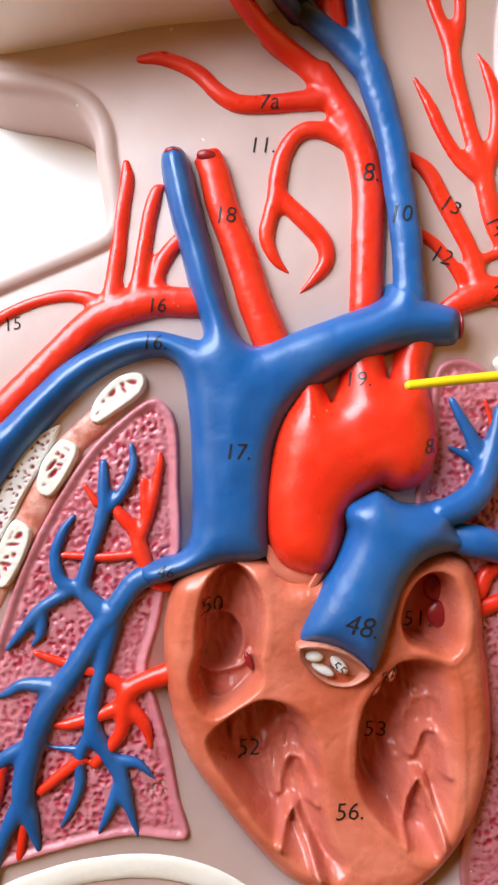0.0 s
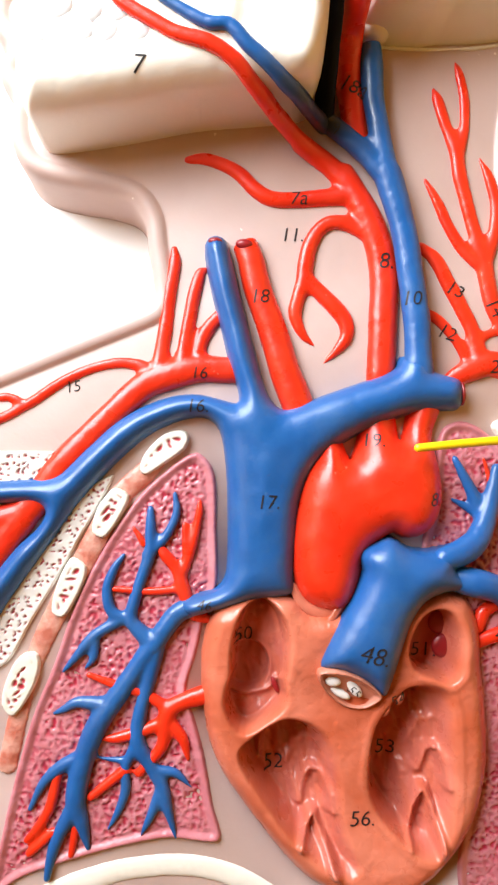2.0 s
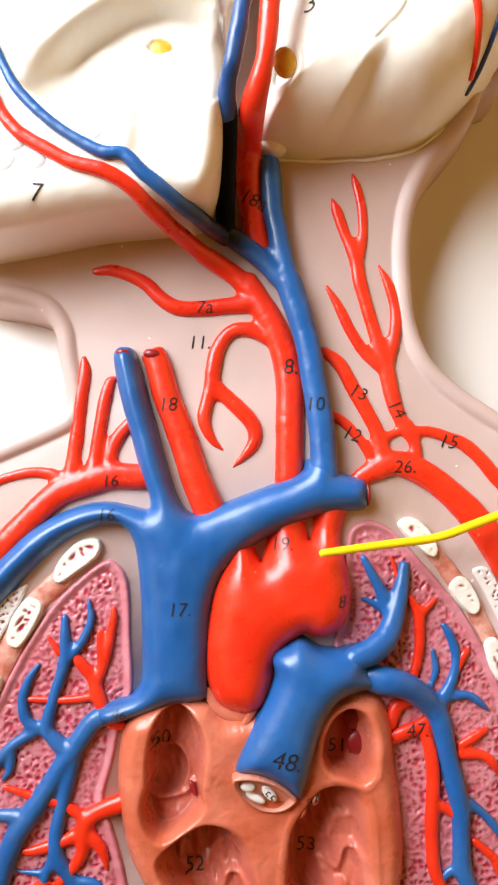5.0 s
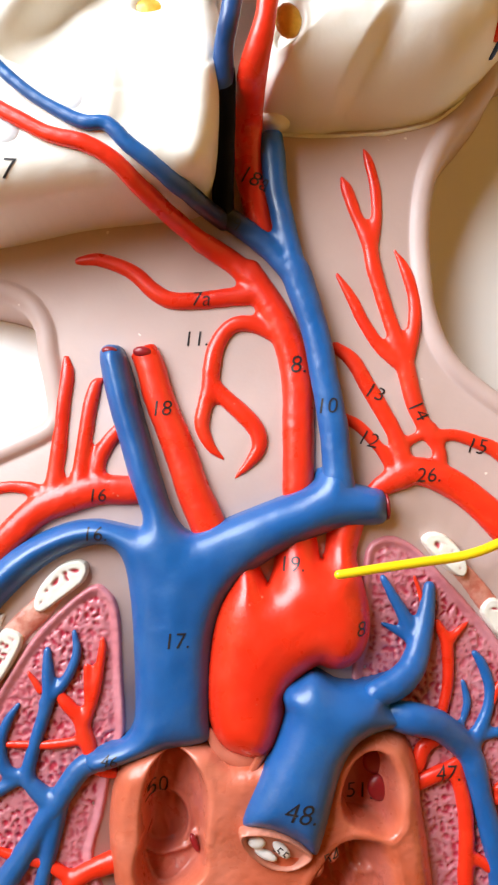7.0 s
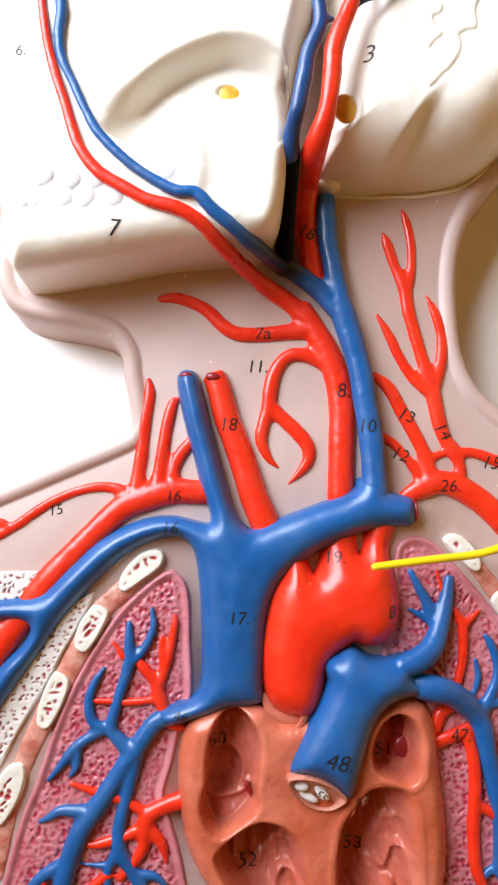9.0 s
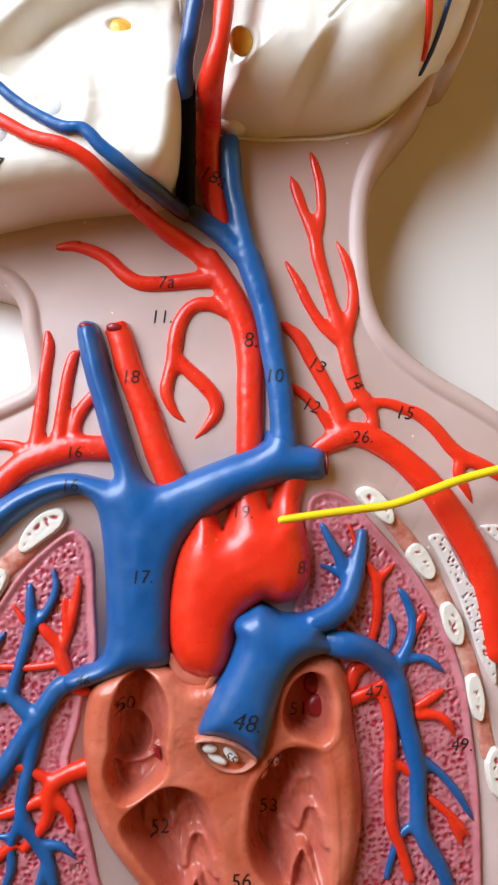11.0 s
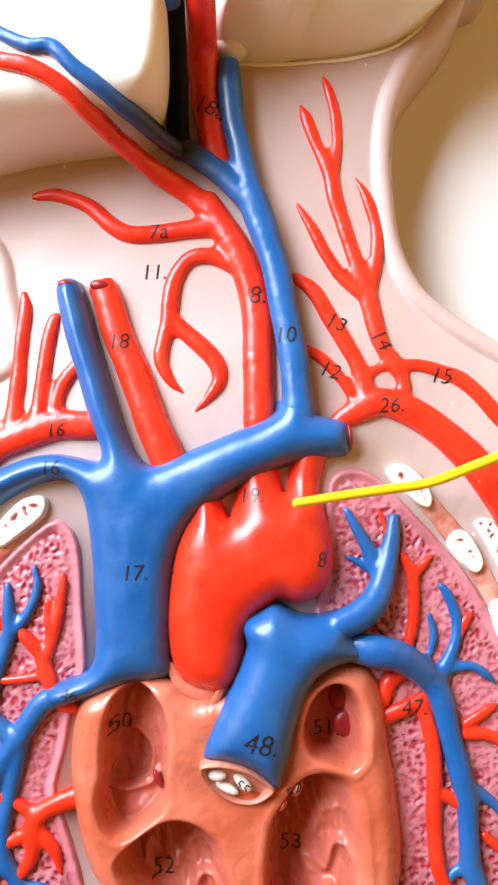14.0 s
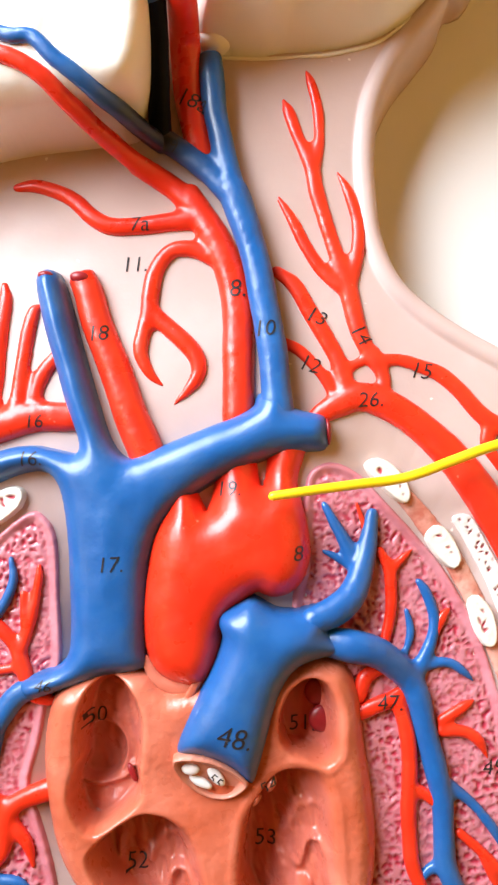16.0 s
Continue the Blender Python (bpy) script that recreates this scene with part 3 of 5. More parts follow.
STRANDS = [
    ([(4.4, -99.2), (5.6, -93.3), (7.9, -88.2), (10.2, -84.1), (12.1, -88.2), (14.8, -94), (17.3, -101.3)], 1.3, 4.6),
    ([(35.2, -90.5), (36.6, -82.4), (39, -77.4), (41.4, -81.6), (43.2, -89), (45.1, -94.8)], 1.25, 4.2),
    ([(6.9, -82.3), (8, -75.7), (10.8, -73.2), (13.4, -75.7), (14.7, -82.3)], 1.3, 2.4),
    ([(2.9, -72.8), (6.3, -66.9), (10.8, -65.4)], 1.2, 1.3),
    ([(38.3, -72.8), (40.4, -66.9), (43.4, -66.8), (45, -75)], 1.2, 2.2),
    ([(35.3, -66.9), (38.6, -60.2), (42.3, -58.7)], 1.2, 0.9),
    ([(-3.4, -67), (-4.3, -70.7), (-3, -75.1)], 0.8, 1.0),
    ([(21.4, -80.8), (23.7, -89.6), (26, -98.3)], 1.5, 0.8),
]


def heart_lining(P, d):
    """Where the chambers' pinker lining is painted, brushed unevenly; no extra depth."""
    deep = np.max([inside(P, c)[0] for c in cav], axis=0)
    return smooth01(deep, 0.2, 2.6) * np.clip(0.62 + 0.55 * streaks(P, 31.0), 0, 1), 0.0


def streaks(P, seed):
    """Long muscle ridges, fanning a little."""
    return np.array([noise.fractal(Vector((x * 0.42 + 0.08 * y + seed, y * 0.11, seed)), 1.0, 2.0, 3) for x, y in P])


def heart_height(P, d):
    z = 18 + 9.0 * np.sqrt(1 - (1 - np.clip(d / 5.5, 0, 1)) ** 2) - 1.4 * smooth01(d, 7, 24)
    z += 0.35 * fbm(P, 0.09, 3.0)
    ra, rv, la, lv = [inside(P, c)[0] for c in cav]
    # the right atrium: a sheer outer wall, a floor that climbs inwards, a round hollow and a thin ledge
    u = (P[:, 0] - cav[0][:, 0].min()) / np.ptp(cav[0][:, 0])
    z -= (10.5 - 2.5 * smooth01(u, 0.4, 1.0)) * smooth01(ra, -0.3, 1.6 + 1.4 * smooth01(u, 0.45, 0.95))
    rr = np.linalg.norm((P - ring_ra) * (1, 0.92), axis=1)
    z -= 2.8 * smooth01(6.2 - rr, -0.2, 0.7) * smooth01(ra, 0.5, 2.0)
    z += 0.5 * np.exp(-((rr - 6.6) / 0.5) ** 2) * smooth01(ra, 0.5, 2.0)
    z += 1.3 * np.exp(-(along_line(P, LEDGE) / 0.75) ** 2) * smooth01(ra, 0, 1.5)
    z += 1.8 * np.exp(-(np.linalg.norm(P - ring_lobe, axis=1) / 4.5) ** 2) * smooth01(ra, 0, 2)
    z += (0.55 * streaks(P, 22.0) + 0.3 * fbm(P, 0.3, 23.0)) * smooth01(ra, 1.5, 4)
    # the right chamber: a steep outer wall and a slope that climbs to the septum
    along = (P[:, 0] - cav[1][:, 0].min()) / np.ptp(cav[1][:, 0])
    z -= (14.0 - 7.0 * smooth01(along, 0.2, 0.95)) * smooth01(rv, -0.2, 3.2 + 4.0 * smooth01(along, 0.3, 0.8))
    z += 1.1 * streaks(P, 9.0) * smooth01(rv, 1.5, 5)
    v = (P[:, 0] - cav[2][:, 0].min()) / np.ptp(cav[2][:, 0])
    z -= (12.0 - 6.5 * smooth01(v, 0.35, 1.0)) * smooth01(la, -0.3, 1.5 + 1.6 * smooth01(v, 0.5, 0.95))
    side = (P[:, 0] - cav[3][:, 0].min()) / np.ptp(cav[3][:, 0])
    z -= (14.0 - 7.0 * smooth01(side, 0.15, 0.9)) * smooth01(lv, -0.2, 3.0 + 2.0 * smooth01(side, 0.4, 0.9))
    z += 1.0 * streaks(P, 15.0) * smooth01(lv, 1.5, 5)
    hollow = smooth01(np.maximum(rv, lv), -0.5, 2.0)
    for line, w, h in STRANDS:
        z += h * hollow * np.exp(-(along_line(P, np.array(line)) / w) ** 2)
    # small folds in the lining
    z += (0.22 * fbm(P, 0.32, 61.0, 3) + 0.12 * fbm(P, 0.8, 62.0, 2)) * smooth01(np.maximum(rv, lv), 1.0, 3.5)
    # raised pale crests where the walls meet
    for c, h in ((ra, 0.1), (la, 0.25), (lv, 0.25)):
        z += h * np.exp(-((c + 1.2) / 0.7) ** 2)
    return z + 0.06 * fbm(P, 0.7, 5.0)


heart = relief("heart", HEART_OUT, heart_height, 0.40, HEART_WALL, model, "orange-red opened heart with hollow chambers", z_edge=15.0, pits=heart_lining)

def ball(verts, faces, c, r, flat, segs=14):
    start = len(verts)
    for j in range(9):
        a = math.pi * (j + 0.5) / 9
        for k in range(segs):
            b = 2 * math.pi * k / segs
            verts.append((c[0] + r[0] * math.sin(a) * math.cos(b), c[1] + r[1] * math.sin(a) * math.sin(b), c[2] + flat * math.cos(a)))
    for j in range(8):
        for k in range(segs):
            faces.append((start + j * segs + k, start + (j + 1) * segs + k, start + (j + 1) * segs + (k + 1) % segs, start + j * segs + (k + 1) % segs))
    faces.append(tuple(start + k for k in range(segs)))
    faces.append(tuple(start + 8 * segs + k for k in range(segs))[::-1])


def pebble(name, at, size, angle, material, parent, label="", thick=1.2):
    """A small rounded lump of given half sizes, in mm."""
    verts, faces = [], []
    ball(verts, faces, (0, 0, 0), size, thick)
    c, s = math.cos(angle), math.sin(angle)
    verts = [((at[0] + x * c - y * s) * MM, (at[1] + x * s + y * c) * MM, (at[2] + z) * MM) for x, y, z in verts]
    return mesh_object(name, verts, faces, material, parent, label)


for p in ([(44.3, -34)], [(45, -40)]):
    floor_z = float(heart_height(np.array(p), np.array([12.0]))[0])
    pebble("vein_opening", (*p[0], floor_z - 0.1), (3.2, 3.3), 0, DARK_RED, heart, "dark red vein opening", 1.3)
pebble("tissue_flap", (*[(-0, -51.1)][0], 18.6), (0.8, 2.4), 0.4, DARK_RED, heart, "dark red flap", 1.0)

# ---- skull ----
def jaw_height(P, d):
    # an upright foot, then a round shoulder, tighter at the back edge
    turn = 8.0 - 3.0 * smooth01(P[:, 0], -8, 6)
    z = 20 + 13.5 * smooth01(d, -0.4, 1.4) + 11.8 * np.sqrt(1 - (1 - np.clip((d - 0.3) / turn, 0, 1)) ** 2)
    # hollow under the cheekbone
    hollow, _ = inside(P, fossa)
    gap = along_line(P, np.array(ARCH))
    z -= 9.0 * np.exp(-(gap / 14.0) ** 2) * smooth01(np.where(hollow > 0, gap, -gap), -2.0, 4.5) * smooth01(P[:, 0], -42, -24)
    for a in teeth:
        v = (P - a) / 4.2
        z -= 0.5 * np.exp(-(v[:, 0] ** 2 + v[:, 1] ** 2) ** 2)
    v = P - ear[0]
    z -= 3.5 * np.exp(-((v[:, 0] / 3.4) ** 2 + (v[:, 1] / 2.6) ** 2) ** 2)
    z += 1.1 * np.exp(-(along_line(P, np.array(RAMUS)) / 2.2) ** 2)
    return z + 0.25 * fbm(P, 0.12, 2.0)


def cranium_height(P, d):
    z = 20 + 1.2 * smooth01(d, 0, 0.8) + 24.5 * np.sqrt(1 - (1 - np.clip((d - 0.8) / 17.0, 0, 1)) ** 2)
    ab = step_b - step_a
    off = ((P - step_a) @ np.array([ab[1], -ab[0]])) / np.linalg.norm(ab)
    along = ((P - step_a) @ ab) / (ab @ ab)
    z -= 4.4 * smooth01(off, -1.6, 3.0) * (1 - smooth01(along, 0.6, 1.0))
    v = P - ear[1]
    u = np.hypot(v[:, 0] / 3.0, v[:, 1] / 4.2)
    z += 0.9 * np.exp(-((u - 1.25) / 0.3) ** 2) - 2.8 * (1 - smooth01(u, 0.6, 1.05))
    for line in SUTURES:
        near = along_line(P, np.array(line))
        z += 0.07 * np.exp(-((near - 0.9) / 0.6) ** 2) - 0.5 * np.exp(-(near / 0.42) ** 2)
    return z + 0.3 * fbm(P, 0.1, 4.0)


SUTURES = (
    [(50, 142), (51.5, 143.4), (53.6, 145.7), (55, 146.8), (57, 149.4), (58.3, 152), (58.7, 155), (58, 156.6), (60, 157.8), (62, 158), (63.2, 159.4), (62.8, 164), (65, 168), (68, 169.2), (69.5, 171.5), (68, 176), (71, 181), (70, 188)],
    [(50, 153), (51.8, 155.2), (53.8, 156.8), (52.2, 159), (51, 161.6), (53, 162.4), (54, 165), (52.6, 167), (51.8, 169), (53, 171.4), (51.5, 176), (54, 182)],
)


ARCH = [(-39.3, 132.2), (-35.6, 136.7), (-29.6, 142.4), (-22.8, 147.8), (-14.5, 152.8), (-4.5, 155.8), (4.8, 154.3), (10.7, 150.3)]
fossa = spline(ARCH + [(12.5, 137.9), (9.4, 126.8), (-1.4, 121.8), (-13.5, 120), (-25.6, 123.6), (-34.7, 127.6)], 2.0, True)
teeth = np.array([(-54.2, 117.5), (-47.3, 116.8), (-56.3, 111.3), (-49.2, 111.5), (-43.1, 111.6), (-35.7, 111.7), (-59.5, 111.3), (-21.6, 118.9), (-40.2, 117)])
ear = (np.array([(-4.5, 143.1)][0]), np.array([(26.9, 137)][0]))
step_a, step_b = np.array([(34, 117.2)][0]), np.array([(54.3, 145.3)][0])
RAMUS = [(-17.9, 140.6), (-15.9, 134.8), (-13.2, 126.3), (-12.6, 118.4), (-14.1, 113)]
JAW_OUT = [(-67.9, 112.7), (-67.3, 100.8), (-64.5, 93.9), (-60.1, 92.1), (-42.8, 94.6), (-22.9, 98.5), (-6.1, 100.1), (4.9, 101.5), (9.5, 106.2), (11.6, 116.6), (13, 130.7), (12.7, 144.8), (16.2, 162.7), (20.6, 177.2), (21.6, 202.8), (16.5, 239.6), (-18.8, 256.7), (-56.9, 241.8), (-80, 208), (-79.1, 170.6), (-72.6, 141), (-69, 125.5)]
JAW_LINE = spline(JAW_OUT, 2.0, True)


def on_bone(path, lift=0.6):
    """A vessel's path laid on the face bone where it lies over it."""
    line = spline(path, 2.0)
    d, _ = inside(line[:, :2], JAW_LINE)
    line[:, 2] = np.where(d > 1.2, jaw_height(line[:, :2], np.maximum(d, 0)) + lift, line[:, 2])
    for _ in range(14):
        line[1:-1, 2] = 0.25 * line[:-2, 2] + 0.5 * line[1:-1, 2] + 0.25 * line[2:, 2]
    return [tuple(map(float, p)) for p in line]


jaw = relief("jaw_bone", JAW_OUT, jaw_height, 0.55, BONE, model, "cream painted skull face and jaw with teeth", z_edge=19.0)
CRANIUM_OUT = [(19.3, 131.3), (20.6, 125.1), (24.4, 123.2), (36.9, 122.2), (54.3, 122.8), (65.8, 125.5), (74.7, 131.9), (82, 139), (91.2, 149.9), (98, 169.3), (100.6, 199), (88.9, 240.1), (63.7, 261.9), (27.4, 263.9), (19.2, 240.7), (19.9, 196.1), (22.5, 178), (24.1, 163.5), (21.4, 145.5)]
CRANIUM_LINE = spline(CRANIUM_OUT, 2.0, True)
cranium = relief("cranium", CRANIUM_OUT, cranium_height, 0.42, BONE, model, "cream painted rounded skull with sutures", z_edge=18.5)
pebble("skull_hole", (*ear[0], float(jaw_height(np.array([ear[0]]), np.array([25.0]))[0]) + 0.5), (3.8, 2.9), -0.2, OCHRE, jaw, "ochre painted hole in the skull", 1.0)
pebble("skull_hole", (*ear[1], float(cranium_height(np.array([ear[1]]), np.array([15.0]))[0]) + 0.5), (3.1, 4.3), 0.1, OCHRE, cranium, "ochre painted hole in the skull", 1.2)
for k, a in enumerate(teeth):
    top = float(jaw_height(a[None], np.array([20.0]))[0])
    pebble("tooth", (*a, top - 0.55), (3.4 + 0.3 * (k % 2), 3.6), 0.1 * (k % 3 - 1), ENAMEL, jaw, "pale bluish white tooth" if k == 0 else "", 1.1)
vessel("seam", [[(25, 122.6, 20.2, 0.55), (36.9, 121.9, 20.2, 0.6), (47, 122.1, 20.2, 0.5), (54.3, 122.5, 20.2, 0.6), (65.8, 125.2, 20.2, 0.5), (74.7, 131.6, 20.2, 0.5)]], BONE, cranium, "cream seam along the skull's foot", 0.9, voxel=0.3, fillet=0.3)
pebble("mastoid_tip", (*[(24.7, 124.8)][0], 23.0), (4.2, 3.0), 0.0, BONE, cranium, "", 4.0)

# ---- great vessels ----
def round_top(d, half):
    """Height of a round back at that distance from the side, for a vessel of that half width."""
    e = np.minimum(d, half)
    return np.sqrt(np.maximum(2 * half * e - e * e, 0)) + 0.12 * np.maximum(d - half, 0)


# the vena cava with the veins that run into it: lower trunk, left vein, neck stump, shoulder vein
VENA = (
    [(-25.6, -28.9), (-20.1, -26.5), (-15.7, -25), (-13.4, -21.8), (-12.9, -15.3), (-13.1, -0.6), (-13.7, 8.3), (-14.9, 15.6), (-17.1, 19.3), (-20.9, 20.8), (-26.8, 19.6), (-34.1, 16.1), (-41.4, 10.1), (-47.9, 3.1), (-53.6, -3.6), (-58.6, -11), (-64.2, -19.1), (-71.3, -29.4), (-79.6, -42), (-86.4, -38), (-77.9, -25.6), (-70.1, -15.4), (-64.4, -10), (-61.9, -5.3), (-64.6, -3.3), (-73.4, -3.4), (-99, -5.5)]
    + [(-99, 1.2), (-73.6, 2.8), (-64.8, 3.5), (-58.9, 4.7), (-56, 7.3), (-50.3, 12.8), (-44.5, 18.1), (-38.6, 22), (-32.8, 24.6), (-26.9, 26.2), (-21, 26.4), (-15, 25), (-11.1, 24.2), (-10.3, 26.4), (-11.4, 30.6), (-13.4, 36.5), (-15.3, 44), (-17.7, 52.9), (-19.6, 61.9), (-20.1, 67.3), (-19, 68.9), (-15.7, 68.9), (-14.2, 67.1), (-12.6, 62), (-10.8, 54.5), (-8.5, 45.6), (-6.3, 37.4), (-4.2, 29.9), (-1.9, 25), (0.9, 22.7), (4.3, 23.3)]
    + [(11.7, 26.3), (20.6, 29.5), (28.1, 32.3), (31.9, 34.6), (32.8, 37.2), (39.7, 37.3), (40.3, 34), (43.8, 32.5), (48.1, 31.4), (48.9, 29.6), (48.9, 25.7), (48.1, 23.6), (44.6, 23.3), (38.6, 22.9), (32.6, 21.2), (26.7, 19), (20, 15.7), (14.1, 11.9), (9.7, 7.4), (7, 1.9), (5.5, -4.8), (4.9, -13.6), (4.6, -21.7), (4.6, -25.7), (0.5, -26.9), (-5.4, -27.5), (-11.2, -29.3), (-17.1, -31.1), (-22.9, -32.4)]
)
vena_lo = [(-35.7, 22.8)][0][0], [(-16.5, 23.1)][0][0]


def vena_height(P, d):
    return 19.2 + 2.2 * smooth01(P[:, 0], *vena_lo) + round_top(d, 6.8) + 0.2 * fbm(P, 0.15, 12.0) + 0.07 * fbm(P, 0.5, 52.0, 2)


relief("vena_cava", VENA, vena_height, 0.36, BLUE, model, "glossy blue painted vein trunk", z_edge=18.0, soften=24, wall=0.8, grow=0.5)
vessel("lung_vein", [[(-20.2, -29.2, 21.4, 2.82), (-25.8, -31.6, 21.4, 2.67), (-29.7, -36.3, 21.4, 2.66), (-32.9, -41, 21.4, 2.66)]], BLUE, model, "blue branching lung vein", 0.9, voxel=0.36)
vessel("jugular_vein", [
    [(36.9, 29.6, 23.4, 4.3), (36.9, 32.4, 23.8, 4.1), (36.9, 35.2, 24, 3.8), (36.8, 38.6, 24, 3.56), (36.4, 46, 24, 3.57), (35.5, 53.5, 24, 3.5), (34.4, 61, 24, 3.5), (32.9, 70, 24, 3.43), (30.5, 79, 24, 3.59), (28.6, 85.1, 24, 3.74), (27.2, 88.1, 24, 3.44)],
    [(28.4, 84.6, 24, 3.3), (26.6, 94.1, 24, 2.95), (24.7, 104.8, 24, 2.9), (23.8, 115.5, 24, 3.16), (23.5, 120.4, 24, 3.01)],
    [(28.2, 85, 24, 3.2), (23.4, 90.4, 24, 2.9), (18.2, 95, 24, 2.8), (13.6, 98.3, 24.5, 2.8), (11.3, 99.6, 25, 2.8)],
], BLUE_TO_BLACK, model, "glossy blue painted neck vein", 0.85, blunt=(1,), voxel=0.4, soft=4, fillet=0.6)
PULMONARY = (
    [(11.1, -44.1), (14.2, -36.2), (17.8, -29.7), (21.2, -23.2), (22.5, -19.1), (21.6, -16.2), (22.4, -13.6), (25.8, -12), (29, -10.6), (31.6, -11.6), (34.6, -13.5), (38.9, -14.2), (44.7, -13.1), (48.2, -12.2), (50.9, -10.9), (51.9, -11.6), (51.2, -13.4), (49.6, -15.3), (47.3, -17.2), (46.9, -18.8), (49.6, -20.5)]
    + [(51.2, -21.6), (52.2, -23.2), (51, -24.5), (49.4, -24.8), (47.4, -24.7), (44, -24.9), (39.1, -26.7), (35.9, -30.5), (33.6, -36), (31.8, -42), (29.9, -47.8), (28.2, -52.1), (25.8, -49.4), (22.4, -47), (18.1, -45.2), (14.4, -44.3)]
)
pa_lo = [(35.3, -20.1)][0][0], [(60.1, -25.6)][0][0]


def pulmonary_height(P, d):
    return 24.5 - 4.6 * smooth01(P[:, 0], *pa_lo) + round_top(d, 8.0) * (1 - 0.15 * smooth01(P[:, 0], *pa_lo)) + 0.2 * fbm(P, 0.15, 14.0) + 0.07 * fbm(P, 0.5, 54.0, 2)


relief("pulmonary_trunk", PULMONARY, pulmonary_height, 0.36, BLUE, model, "glossy blue painted pulmonary artery", z_edge=18.0, soften=24, wall=0.8, grow=0.5)
vessel("lung_vein", [
    [(43.5, -15.9, 26.5, 3.6), (48.6, -13.8, 25.6, 3.95), (52.2, -11.2, 24.4, 3.75), (54.5, -7.5, 23, 3.41), (56.3, -2.5, 22, 2.98), (57.8, 3.2, 21.5, 2.25), (58.7, 7.6, 21, 1.8)], [(55.3, -6.6, 21.5, 2.39), (51.8, 1.6, 21.5, 1.87), (49.5, 6, 21.5, 1.57), (47.4, 10.2, 21, 1.05)], [(55, -5.9, 21, 1.35), (49.7, -2.2, 21, 1.05), (46.7, -0.7, 21, 0.6)],
], BLUE, model, "blue branching lung vein", 0.9, voxel=0.34, size=0.88)
vessel("lung_vein", [
    [(42.5, -20.6, 21.5, 3.4), (47.5, -21.4, 23.6, 4.0), (52.5, -22.4, 24.6, 4.4), (57.6, -24, 23.7, 4.2), (61.7, -26.9, 22.5, 3.94), (65.6, -30.9, 21.5, 3.58), (67.4, -35.6, 21.5, 3.32), (68.8, -42.6, 21.5, 3.05), (70.4, -50.1, 21.5, 3.04), (71.7, -57.5, 21.5, 2.91), (71.8, -64.8, 21.5, 2.77), (71.8, -72.1, 21.5, 2.89), (73.6, -77.7, 21.5, 2.63), (76.9, -83.2, 21.5, 2.38), (80.2, -91.8, 21.5, 2.12)],
    [(67, -30.1, 21, 2.57), (70.6, -23.9, 21, 1.74), (72.2, -17.6, 21, 1.61), (70.6, -11.2, 21, 1.42), (68.9, -8.5, 21, 0.91)], [(65.1, -24.7, 21, 0.9), (66.5, -20, 21, 1.22), (65.7, -15.1, 21, 0.77)], [(69.1, -27.9, 21, 1.67), (74.9, -27.5, 21, 1.42), (78.7, -30, 21, 1.16), (80.5, -31.9, 21, 0.39)],
    [(73.4, -55.3, 21, 1.91), (78.4, -59.2, 21, 1.4), (82.6, -64.4, 21, 1.39), (85.5, -69.4, 21, 1.08), (87.2, -72.5, 21, 0.38)], [(71.5, -71.8, 21, 1.64), (66.7, -75.1, 21, 1.38), (64.6, -79.3, 21, 1.25), (62.3, -86.3, 21, 1.12)],
], BLUE, model, "blue branching lung vein", 0.9, voxel=0.34, size=0.87)
